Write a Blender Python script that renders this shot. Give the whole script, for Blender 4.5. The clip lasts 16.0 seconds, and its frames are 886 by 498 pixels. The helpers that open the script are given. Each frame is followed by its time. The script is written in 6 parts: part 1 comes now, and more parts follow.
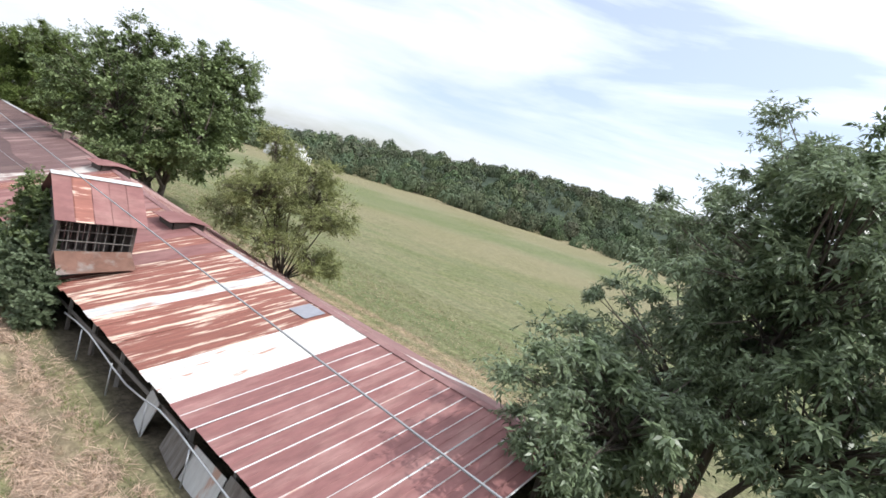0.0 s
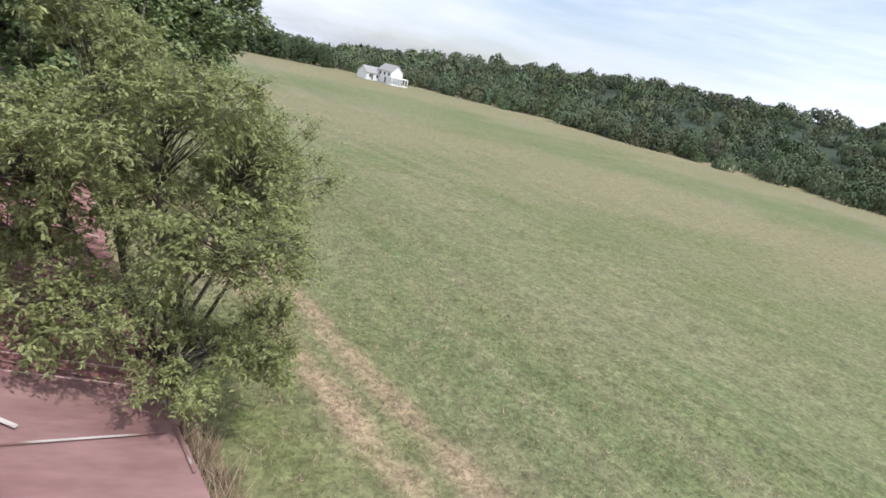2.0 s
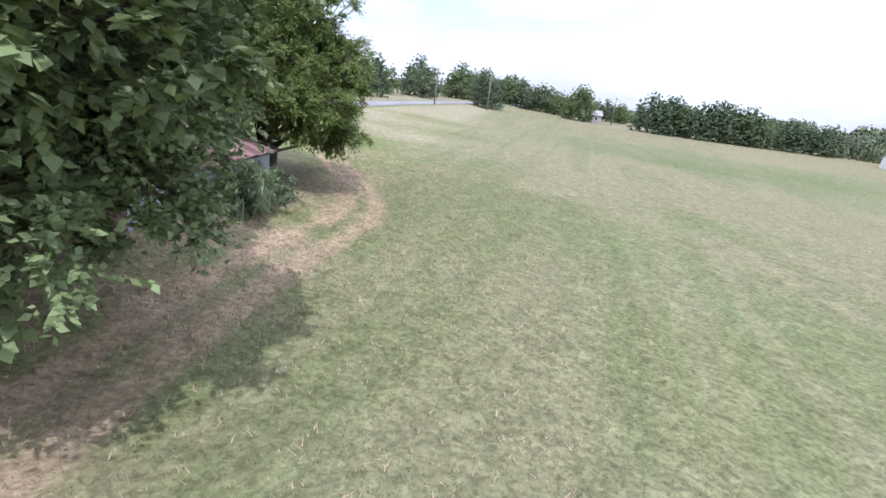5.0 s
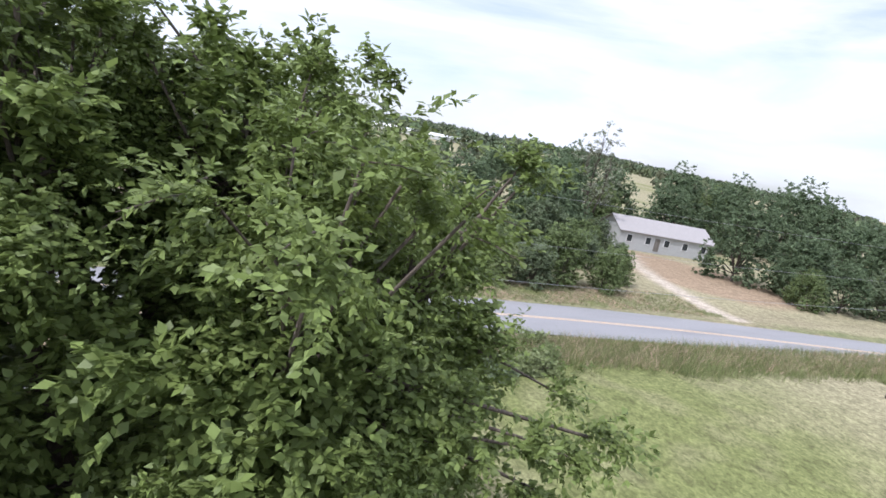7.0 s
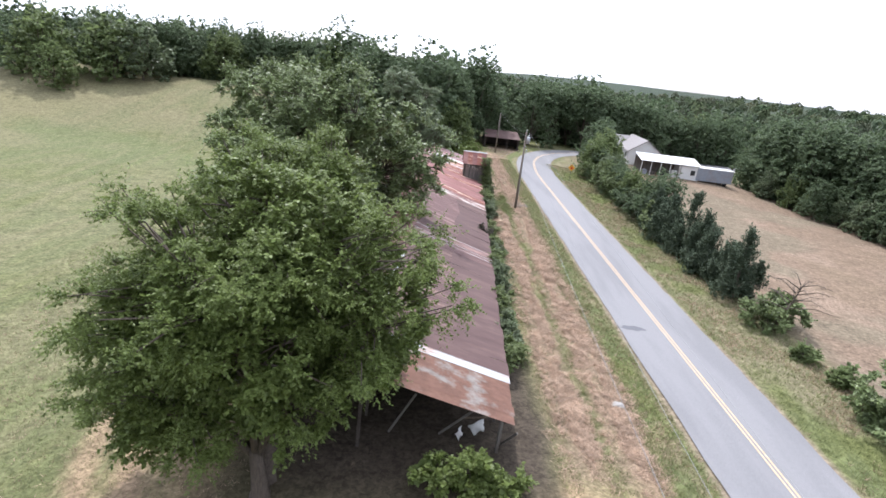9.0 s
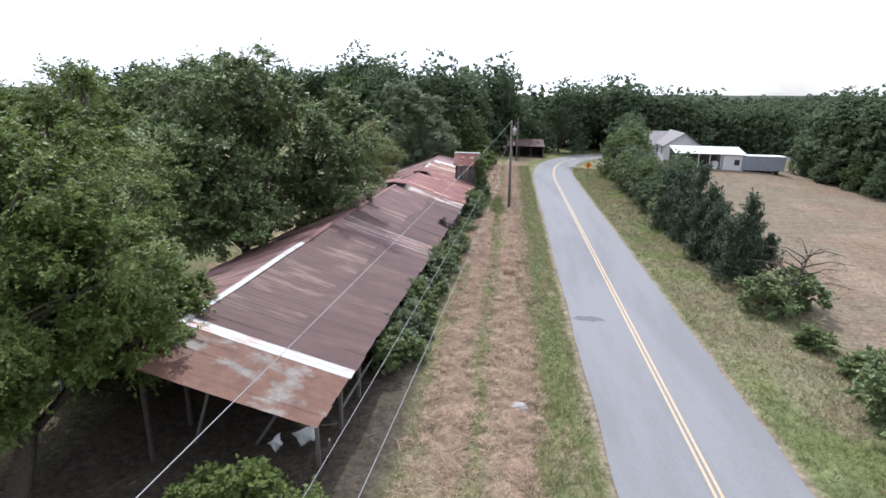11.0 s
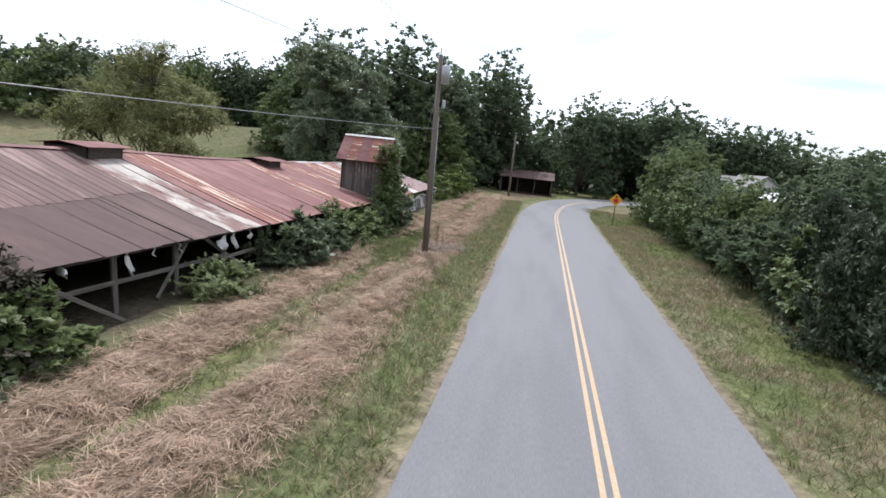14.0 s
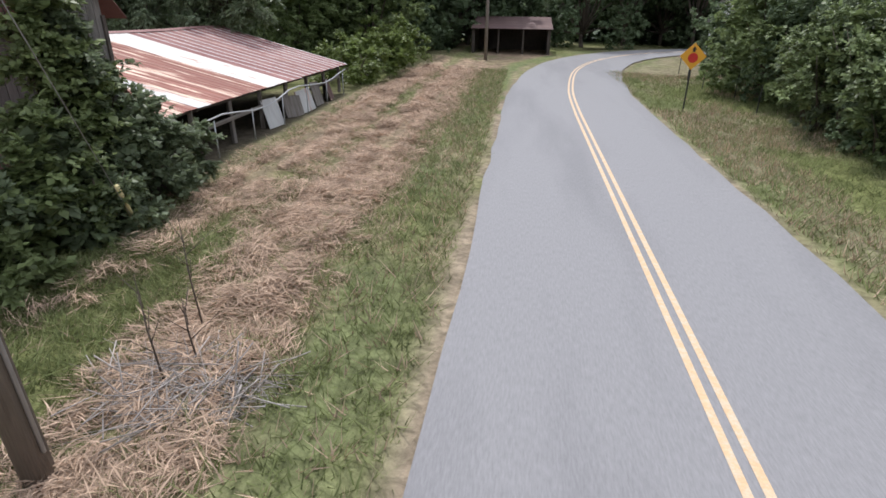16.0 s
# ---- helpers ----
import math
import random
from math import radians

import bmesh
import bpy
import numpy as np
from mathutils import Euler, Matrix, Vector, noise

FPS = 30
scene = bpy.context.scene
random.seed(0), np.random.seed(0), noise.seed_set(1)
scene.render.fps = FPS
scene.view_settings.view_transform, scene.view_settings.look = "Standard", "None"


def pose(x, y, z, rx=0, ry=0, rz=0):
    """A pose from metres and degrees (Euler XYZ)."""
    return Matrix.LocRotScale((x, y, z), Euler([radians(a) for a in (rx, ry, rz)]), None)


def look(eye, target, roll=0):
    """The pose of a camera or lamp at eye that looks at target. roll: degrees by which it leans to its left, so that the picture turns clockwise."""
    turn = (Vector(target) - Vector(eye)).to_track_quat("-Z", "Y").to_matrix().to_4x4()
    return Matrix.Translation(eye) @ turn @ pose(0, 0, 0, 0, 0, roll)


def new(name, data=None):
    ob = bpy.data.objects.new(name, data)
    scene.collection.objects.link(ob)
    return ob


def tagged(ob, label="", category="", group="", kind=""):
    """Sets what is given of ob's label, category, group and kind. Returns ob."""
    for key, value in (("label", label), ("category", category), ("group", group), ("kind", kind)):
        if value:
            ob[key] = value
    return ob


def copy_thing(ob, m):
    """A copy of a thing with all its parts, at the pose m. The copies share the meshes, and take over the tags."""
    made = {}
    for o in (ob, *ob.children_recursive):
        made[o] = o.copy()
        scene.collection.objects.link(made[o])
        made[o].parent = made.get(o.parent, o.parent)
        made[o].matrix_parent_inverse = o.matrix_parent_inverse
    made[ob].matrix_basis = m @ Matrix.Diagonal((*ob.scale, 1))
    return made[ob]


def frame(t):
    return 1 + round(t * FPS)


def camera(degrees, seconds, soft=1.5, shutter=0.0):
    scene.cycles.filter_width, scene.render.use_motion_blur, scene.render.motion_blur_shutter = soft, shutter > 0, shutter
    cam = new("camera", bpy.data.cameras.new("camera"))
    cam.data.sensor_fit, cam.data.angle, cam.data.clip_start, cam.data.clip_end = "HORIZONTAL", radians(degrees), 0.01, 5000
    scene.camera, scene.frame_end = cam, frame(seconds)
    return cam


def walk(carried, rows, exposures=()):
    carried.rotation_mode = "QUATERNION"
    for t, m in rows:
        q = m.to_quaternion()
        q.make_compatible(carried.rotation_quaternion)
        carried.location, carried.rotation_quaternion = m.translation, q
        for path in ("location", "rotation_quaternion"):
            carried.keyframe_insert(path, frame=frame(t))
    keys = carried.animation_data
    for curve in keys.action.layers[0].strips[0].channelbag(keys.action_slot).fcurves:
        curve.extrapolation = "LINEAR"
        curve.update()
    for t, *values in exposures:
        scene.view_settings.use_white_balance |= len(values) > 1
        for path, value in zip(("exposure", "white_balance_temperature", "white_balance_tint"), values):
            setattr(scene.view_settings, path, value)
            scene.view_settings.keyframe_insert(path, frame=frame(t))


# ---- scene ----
cam = camera(78.2, 16.0, 1.6)
PATH = [
    (0, (4.03, -53.932, 8.788), (5.598, -52.717, 8.535), 16.4),
    (0.5, (9.035, -50.841, 10.032), (10.522, -49.534, 9.748), 17.7),
    (1, (13.102, -47.881, 10.703), (14.519, -46.518, 10.335), 18.9),
    (1.5, (16.842, -44.241, 10.016), (18.221, -42.89, 9.495), 16.4),
    (2, (20.331, -40.023, 8.757), (21.621, -38.628, 8.133), 13.3),
    (2.5, (23.81, -35.748, 6.489), (24.904, -34.212, 5.822), 10.6),
    (3, (26.398, -31.878, 4.215), (27.153, -30.165, 3.511), 9.2),
    (3.2, (27.31, -30.289, 3.644), (27.894, -28.512, 2.936), 8.4),
    (5.3, (37.74, -5.903, 7.12), (37.419, -4.003, 6.587), 7.2),
    (5.5, (37.644, -2.324, 7.548), (37.245, -0.424, 7.069), 7.1),
    (6, (36.571, 6.474, 9.056), (35.996, 8.349, 8.662), 5.7),
    (6.5, (33.604, 13.958, 10.222), (32.652, 15.68, 9.864), 6.1),
    (6.6, (32.901, 15.308, 10.311), (31.794, 16.937, 9.964), 5.6),
    (6.8, (31.447, 17.852, 10.502), (29.955, 19.149, 10.2), 3.4),
    (7, (30.657, 21.101, 10.798), (28.835, 21.818, 10.391), 11.1),
    (7.2, (29.716, 24.626, 11.554), (27.783, 24.732, 11.051), 12.4),
    (7.5, (28.056, 28.94, 12.946), (26.193, 28.476, 12.384), 13.5),
    (7.7, (26.818, 30.82, 13.937), (25.016, 30.177, 13.352), 14.3),
    (8, (25.138, 33.878, 14.925), (23.514, 32.886, 14.31), 15.8),
    (8.5, (20.814, 37.587, 15.852), (20.194, 35.812, 15.169), 13.1),
    (8.7, (19.035, 38.634, 15.767), (18.8, 36.763, 15.098), 11.1),
    (10.8, (7.832, 35.564, 12.138), (8.061, 33.655, 11.585), 1.1),
    (11, (7.008, 34.112, 11.971), (7.227, 32.202, 11.42), 1.0),
    (11.5, (4.915, 29.974, 11.163), (5.144, 28.057, 10.642), 1.2),
    (12, (2.956, 25.065, 10.514), (3.214, 23.148, 10.003), 6.6),
    (12.5, (1.649, 19.684, 9.291), (1.961, 17.767, 8.814), 8.1),
    (13, (1.425, 13.294, 7.758), (1.71, 11.365, 7.312), 8.9),
    (13.5, (0.92, 6.231, 6.115), (1.254, 4.296, 5.733), 7.7),
    (14, (1.594, -0.015, 4.897), (1.914, -1.956, 4.537), 6.0),
    (14.5, (2.162, -6.453, 4.042), (2.478, -8.396, 3.685), 3.7),
    (15, (2.537, -12.102, 3.978), (2.831, -14.032, 3.542), 0.3),
    (15.5, (2.45, -16.989, 4.026), (2.729, -18.889, 3.467), -0.3),
    (16, (2.336, -21.918, 4.055), (2.581, -23.727, 3.237), 0.7),
]
EXPOSURES = [(0, 0.12, 6250, 11), (0.8, -0.02, 6200, 11), (1.5, -0.14, 6200, 12), (2.4, 0.14, 5950, 13), (3.2, 0.46, 5700, 18), (5.3, 0.26, 5650, 18), (6.0, 0.14, 5700, 18), (6.6, 0.14, 5850, 18), (7.2, 0.2, 6050, 15), (8.0, 0.28, 6250, 15), (8.7, 0.32, 6150, 15), (10.8, 0.0, 6000, 13), (12.5, -0.05, 6050, 13), (13.2, -0.06, 6100, 13), (14.0, -0.25, 6150, 12), (15.0, -0.33, 6200, 12), (15.5, -0.33, 6250, 12), (16.0, -0.18, 6300, 13)]
walk(cam, [(t, look(eye, target, roll)) for t, eye, target, roll in PATH], EXPOSURES)

# ---- light ----
SUN_EL, SUN_AZ = radians(56), math.atan2(0.33, -0.95)      # azimuth from +y towards +x
sun_dir = Vector((math.sin(SUN_AZ) * math.cos(SUN_EL), math.cos(SUN_AZ) * math.cos(SUN_EL), math.sin(SUN_EL)))
world = bpy.data.worlds.new("sky")
scene.world = world
world.use_nodes = True
wn, wl = world.node_tree.nodes, world.node_tree.links
bg = wn["Background"]
sky = wn.new("ShaderNodeTexSky")
sky.sky_type, sky.sun_disc = "NISHITA", False
sky.sun_elevation, sky.sun_rotation = SUN_EL, SUN_AZ
sky.air_density, sky.dust_density, sky.ozone_density = 1.0, 1.5, 1.0
w_co = wn.new("ShaderNodeTexCoord")
w_map = wn.new("ShaderNodeMapping")
w_map.inputs["Scale"].default_value = (1.3, 0.55, 4.2)
w_map.inputs["Rotation"].default_value = (0.0, 0.0, 0.55)
w_noise = wn.new("ShaderNodeTexNoise")
w_noise.inputs["Scale"].default_value, w_noise.inputs["Detail"].default_value, w_noise.inputs["Roughness"].default_value = 1.9, 7, 0.55
w_noise.inputs["Distortion"].default_value = 0.5
w_ramp = wn.new("ShaderNodeValToRGB")
w_ramp.color_ramp.elements[0].position, w_ramp.color_ramp.elements[1].position = 0.36, 0.60
w_ramp.color_ramp.elements[0].color = (0.32, 0.32, 0.32, 1)
w_mix = wn.new("ShaderNodeMix")
w_mix.data_type = "RGBA"
w_dot = wn.new("ShaderNodeVectorMath")
w_dot.operation = "DOT_PRODUCT"
w_dot.inputs[1].default_value = sun_dir
w_glow = wn.new("ShaderNodeMapRange")
w_glow.inputs["From Min"].default_value, w_glow.inputs["From Max"].default_value = -0.1, 1.0
w_glow.inputs["To Min"].default_value, w_glow.inputs["To Max"].default_value = 0.93, 2.0
w_cloud = wn.new("ShaderNodeVectorMath")
w_cloud.operation = "SCALE"
w_cloud.inputs[0].default_value = (6.4, 6.65, 7.15)
wl.new(w_co.outputs["Generated"], w_dot.inputs[0])
wl.new(w_dot.outputs["Value"], w_glow.inputs["Value"])
wl.new(w_glow.outputs["Result"], w_cloud.inputs["Scale"])
wl.new(w_cloud.outputs["Vector"], w_mix.inputs["B"])
wl.new(w_co.outputs["Generated"], w_map.inputs["Vector"])
wl.new(w_map.outputs["Vector"], w_noise.inputs["Vector"])
wl.new(w_noise.outputs["Fac"], w_ramp.inputs["Fac"])
wl.new(w_ramp.outputs["Color"], w_mix.inputs["Factor"])
wl.new(sky.outputs["Color"], w_mix.inputs["A"])
wl.new(w_mix.outputs["Result"], bg.inputs["Color"])
bg.inputs["Strength"].default_value = 0.165
sun = new("sun", bpy.data.lights.new("sun", "SUN"))
sun.data.energy, sun.data.angle, sun.data.color = 3.1, radians(0.6), (1.0, 0.972, 0.93)
sun.rotation_euler = sun_dir.to_track_quat("Z", "Y").to_euler()


# ---- materials ----
def material(name, base, rough=0.8, metal=0.0, noise_scale=3.0, vary=0.25, bump=0.0, bump_scale=30.0, second=None, second_scale=1.0, second_at=(0.45, 0.6), stretch=(1, 1, 1), attribute="", island=0.0, random_object=0.0, translucent=0.0, place=False, gloss=0.5, tuft=0.0):
    """A node material: base colour with fine grain, larger patches of a second colour, bump."""
    m = bpy.data.materials.new(name)
    m.use_nodes = True
    n, l = m.node_tree.nodes, m.node_tree.links
    b = n["Principled BSDF"]
    b.inputs["Roughness"].default_value, b.inputs["Metallic"].default_value = rough, metal
    b.inputs["Specular IOR Level"].default_value = gloss
    co = n.new("ShaderNodeTexCoord")
    mp = n.new("ShaderNodeMapping")
    mp.inputs["Scale"].default_value = stretch
    if place:
        geo = n.new("ShaderNodeNewGeometry")
        l.new(geo.outputs["Position"], mp.inputs["Vector"])
    else:
        l.new(co.outputs["Object"], mp.inputs["Vector"])
    if attribute:
        a = n.new("ShaderNodeAttribute")
        a.attribute_name = attribute
        col = a.outputs["Color"]
    else:
        rgb = n.new("ShaderNodeRGB")
        rgb.outputs[0].default_value = (*base, 1)
        col = rgb.outputs[0]
    if second:
        t = n.new("ShaderNodeTexNoise")
        t.inputs["Scale"].default_value, t.inputs["Detail"].default_value, t.inputs["Roughness"].default_value = second_scale, 5, 0.6
        l.new(mp.outputs["Vector"], t.inputs["Vector"])
        r = n.new("ShaderNodeValToRGB")
        r.color_ramp.elements[0].position, r.color_ramp.elements[1].position = second_at
        l.new(t.outputs["Fac"], r.inputs["Fac"])
        x = n.new("ShaderNodeMix")
        x.data_type = "RGBA"
        x.inputs["B"].default_value = (*second, 1)
        l.new(r.outputs["Color"], x.inputs["Factor"])
        l.new(col, x.inputs["A"])
        col = x.outputs["Result"]
    t = n.new("ShaderNodeTexNoise")
    t.inputs["Scale"].default_value, t.inputs["Detail"].default_value, t.inputs["Roughness"].default_value = noise_scale, 6, 0.65
    l.new(mp.outputs["Vector"], t.inputs["Vector"])
    r = n.new("ShaderNodeMapRange")
    r.inputs["From Min"].default_value, r.inputs["From Max"].default_value = 0.25, 0.75
    r.inputs["To Min"].default_value, r.inputs["To Max"].default_value = 1 - vary, 1 + vary
    l.new(t.outputs["Fac"], r.inputs["Value"])
    val = r.outputs["Result"]
    for amount, node, socket in ((island, "ShaderNodeNewGeometry", "Random Per Island"), (random_object, "ShaderNodeObjectInfo", "Random")):
        if amount:
            g = n.new(node)
            r2 = n.new("ShaderNodeMapRange")
            r2.inputs["To Min"].default_value, r2.inputs["To Max"].default_value = 1 - amount, 1 + amount
            l.new(g.outputs[socket], r2.inputs["Value"])
            mu = n.new("ShaderNodeMath")
            mu.operation = "MULTIPLY"
            l.new(val, mu.inputs[0])
            l.new(r2.outputs["Result"], mu.inputs[1])
            val = mu.outputs[0]
    if tuft:
        t4 = n.new("ShaderNodeTexNoise")
        t4.inputs["Scale"].default_value, t4.inputs["Detail"].default_value, t4.inputs["Roughness"].default_value = 4.5, 3, 0.6
        t4.inputs["Distortion"].default_value = 0.6
        l.new(mp.outputs["Vector"], t4.inputs["Vector"])
        r4 = n.new("ShaderNodeMapRange")
        r4.inputs["From Min"].default_value, r4.inputs["From Max"].default_value = 0.33, 0.67
        r4.inputs["To Min"].default_value, r4.inputs["To Max"].default_value = 1 - tuft, 1 + tuft
        l.new(t4.outputs["Fac"], r4.inputs["Value"])
        mu4 = n.new("ShaderNodeMath")
        mu4.operation = "MULTIPLY"
        l.new(val, mu4.inputs[0])
        l.new(r4.outputs["Result"], mu4.inputs[1])
        val = mu4.outputs[0]
    s = n.new("ShaderNodeVectorMath")
    s.operation = "SCALE"
    l.new(col, s.inputs[0])
    l.new(val, s.inputs["Scale"])
    l.new(s.outputs["Vector"], b.inputs["Base Color"])
    if bump:
        t2 = n.new("ShaderNodeTexNoise")
        t2.inputs["Scale"].default_value, t2.inputs["Detail"].default_value = bump_scale, 6
        l.new(mp.outputs["Vector"], t2.inputs["Vector"])
        bp = n.new("ShaderNodeBump")
        bp.inputs["Strength"].default_value, bp.inputs["Distance"].default_value = bump, 0.05
        l.new(t2.outputs["Fac"], bp.inputs["Height"])
        l.new(bp.outputs["Normal"], b.inputs["Normal"])
    if translucent:
        tr = n.new("ShaderNodeBsdfTranslucent")
        l.new(s.outputs["Vector"], tr.inputs["Color"])
        ms = n.new("ShaderNodeMixShader")
        ms.inputs["Fac"].default_value = translucent
        l.new(b.outputs["BSDF"], ms.inputs[1])
        l.new(tr.outputs["BSDF"], ms.inputs[2])
        l.new(ms.outputs["Shader"], n["Material Output"].inputs["Surface"])
    return m


M = {}
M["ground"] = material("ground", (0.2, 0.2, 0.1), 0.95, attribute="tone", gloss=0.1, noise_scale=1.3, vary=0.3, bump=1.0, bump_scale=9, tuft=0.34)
M["asphalt"] = material("asphalt", (0.236, 0.232, 0.234), 0.85, noise_scale=40, vary=0.18, bump=0.25, bump_scale=120, second=(0.20, 0.197, 0.20), second_scale=0.35, stretch=(1, 0.15, 1))
M["line"] = material("line_paint", (0.6, 0.4, 0.23), 0.7, noise_scale=30, vary=0.15, second=(0.55, 0.45, 0.32), second_scale=8)
M["tin_red"] = material("rusted_red_tin", (0.235, 0.112, 0.102), 0.72, 0.05, noise_scale=2.5, vary=0.22, bump=0.06, bump_scale=14, second=(0.35, 0.20, 0.175), second_scale=0.8, second_at=(0.48, 0.75), stretch=(0.5, 1.6, 0.5), random_object=0.05, place=True, gloss=0.2)
M["tin_pink"] = material("faded_pinkish_tin", (0.24, 0.132, 0.122), 0.72, 0.05, noise_scale=2.0, vary=0.12, bump=0.05, bump_scale=10, second=(0.33, 0.20, 0.18), second_scale=0.5, second_at=(0.45, 0.75), stretch=(0.5, 1.4, 0.5), random_object=0.03, place=True, gloss=0.2)
M["tin_brown"] = material("rusted_brown_tin", (0.122, 0.074, 0.066), 0.68, 0.05, noise_scale=1.6, vary=0.2, bump=0.05, bump_scale=10, second=(0.29, 0.195, 0.155), second_scale=0.8, second_at=(0.52, 0.74), stretch=(0.32, 1.2, 0.32), random_object=0.02, place=True, gloss=0.3)
M["tin_dark"] = material("dark_purple_brown_tin", (0.12, 0.076, 0.07), 0.72, 0.05, noise_scale=1.6, vary=0.16, bump=0.05, bump_scale=10, second=(0.175, 0.115, 0.10), second_scale=0.6, second_at=(0.5, 0.75), stretch=(0.5, 1.5, 0.5), random_object=0.03, place=True, gloss=0.2)
M["tin_streak"] = material("streaked_rusty_tin", (0.255, 0.105, 0.078), 0.6, 0.1, noise_scale=3, vary=0.28, bump=0.08, bump_scale=14, second=(0.60, 0.46, 0.36), second_scale=1.5, second_at=(0.53, 0.60), stretch=(0.26, 2.8, 0.26), random_object=0.12, place=True, gloss=0.2)
M["tin_white"] = material("weathered_galvanized_tin", (0.5, 0.5, 0.485), 0.5, 0.15, noise_scale=4, vary=0.14, bump=0.08, bump_scale=14, second=(0.42, 0.27, 0.21), second_scale=1.5, second_at=(0.53, 0.64), stretch=(0.5, 2.0, 0.5), random_object=0.04, place=True)
M["tin_mottled"] = material("mottled_grey_and_rusty_tin", (0.165, 0.088, 0.062), 0.65, 0.05, noise_scale=2.5, vary=0.3, bump=0.06, bump_scale=12, second=(0.25, 0.225, 0.20), second_scale=0.7, second_at=(0.52, 0.62), stretch=(0.8, 1.0, 0.8), random_object=0.05, place=True, gloss=0.2)
M["tin_rust"] = material("soft_rusty_brown_tin", (0.155, 0.092, 0.084), 0.68, 0.05, noise_scale=1.6, vary=0.18, bump=0.05, bump_scale=10, second=(0.34, 0.225, 0.195), second_scale=0.8, second_at=(0.50, 0.70), stretch=(0.24, 1.2, 0.24), random_object=0.02, place=True, gloss=0.3)
M["tin_cream"] = material("cream_white_tin", (0.60, 0.565, 0.52), 0.55, 0.05, noise_scale=5, vary=0.10, bump=0.06, bump_scale=14, second=(0.42, 0.24, 0.17), second_scale=2.2, second_at=(0.60, 0.66), stretch=(0.45, 2.4, 0.45), random_object=0.04, place=True)
M["tin_pale"] = material("pale_worn_rib", (0.40, 0.27, 0.235), 0.6, 0.05, noise_scale=4, vary=0.2, stretch=(0.3, 2, 0.3), place=True)
M["tin_blotch"] = material("blotched_whitish_rusty_tin", (0.235, 0.135, 0.115), 0.65, 0.05, noise_scale=2.5, vary=0.25, bump=0.06, bump_scale=12, second=(0.52, 0.47, 0.42), second_scale=0.8, second_at=(0.46, 0.56), stretch=(0.6, 1.3, 0.6), random_object=0.05, place=True, gloss=0.2)
M["wood_grey"] = material("weathered_grey_boards", (0.175, 0.16, 0.142), 0.9, noise_scale=9, vary=0.35, bump=0.4, bump_scale=20, second=(0.12, 0.10, 0.085), second_scale=1.5, stretch=(3, 3, 0.3), random_object=0.2)
M["wood_dark"] = material("dark_barn_wood", (0.075, 0.06, 0.05), 0.9, noise_scale=8, vary=0.4, bump=0.3, bump_scale=20, random_object=0.2)
M["wood_tower"] = material("dark_weathered_boards", (0.105, 0.095, 0.085), 0.9, noise_scale=9, vary=0.35, bump=0.4, bump_scale=20, second=(0.17, 0.155, 0.14), second_scale=1.2, stretch=(3, 3, 0.3), random_object=0.25)
M["pole_wood"] = material("pole_wood", (0.19, 0.158, 0.13), 0.9, noise_scale=10, vary=0.3, bump=0.4, bump_scale=25, stretch=(3, 3, 0.2))
M["metal_grey"] = material("grey_metal", (0.45, 0.46, 0.47), 0.45, 0.5, noise_scale=8, vary=0.1)
M["wire"] = material("wire", (0.32, 0.32, 0.32), 0.5, 0.3, vary=0.05)
M["bark"] = material("bark", (0.12, 0.095, 0.075), 0.95, noise_scale=8, vary=0.4, bump=0.8, bump_scale=12, stretch=(2, 2, 0.4))
M["leaf_dark"] = material("dark_leaf", (0.195, 0.245, 0.105), 0.45, noise_scale=0.5, vary=0.25, island=0.35, translucent=0.2, gloss=0.25)
M["leaf_mid"] = material("green_leaf", (0.172, 0.222, 0.066), 0.45, noise_scale=0.5, vary=0.25, island=0.3, translucent=0.36, gloss=0.25)
M["leaf_light"] = material("light_leaf", (0.235, 0.272, 0.125), 0.45, noise_scale=0.5, vary=0.25, island=0.3, translucent=0.35, gloss=0.25)
M["young_leaf"] = material("young_yellow_green_leaf", (0.285, 0.305, 0.125), 0.45, noise_scale=0.5, vary=0.25, island=0.35, translucent=0.35, gloss=0.25)
M["leaf_grey"] = material("greyish_leaf", (0.18, 0.222, 0.125), 0.45, noise_scale=0.5, vary=0.25, island=0.3, translucent=0.42, gloss=0.25)
M["leaf_pale"] = material("pale_poplar_leaf", (0.26, 0.28, 0.19), 0.45, noise_scale=0.5, vary=0.25, island=0.35, translucent=0.35, gloss=0.25)
M["wood_leaf"] = material("woodland_leaf", (0.185, 0.235, 0.098), 0.6, noise_scale=0.5, vary=0.25, island=0.3, translucent=0.45, gloss=0.25)
M["wood_leaf_dark"] = material("dark_woodland_leaf", (0.15, 0.20, 0.108), 0.6, noise_scale=0.5, vary=0.25, island=0.3, translucent=0.45, gloss=0.25)
M["vine_leaf"] = material("vine_leaf", (0.185, 0.23, 0.095), 0.45, noise_scale=0.8, vary=0.3, island=0.35, translucent=0.4, gloss=0.22)
M["dead_vine"] = material("dead_vine_leaf", (0.085, 0.076, 0.055), 0.75, noise_scale=0.8, vary=0.3, island=0.4, translucent=0.1, gloss=0.15)
M["willow_leaf"] = material("shiny_willow_oak_leaf", (0.195, 0.245, 0.135), 0.35, noise_scale=0.5, vary=0.25, island=0.35, translucent=0.35)
M["cedar"] = material("cedar_foliage", (0.095, 0.125, 0.078), 0.7, noise_scale=0.8, vary=0.25, island=0.4, translucent=0.15, gloss=0.22)
M["far_leaf"] = material("distant_foliage", (0.105, 0.135, 0.070), 0.85, attribute="tone", noise_scale=0.5, vary=0.12, island=0.12, gloss=0.1)
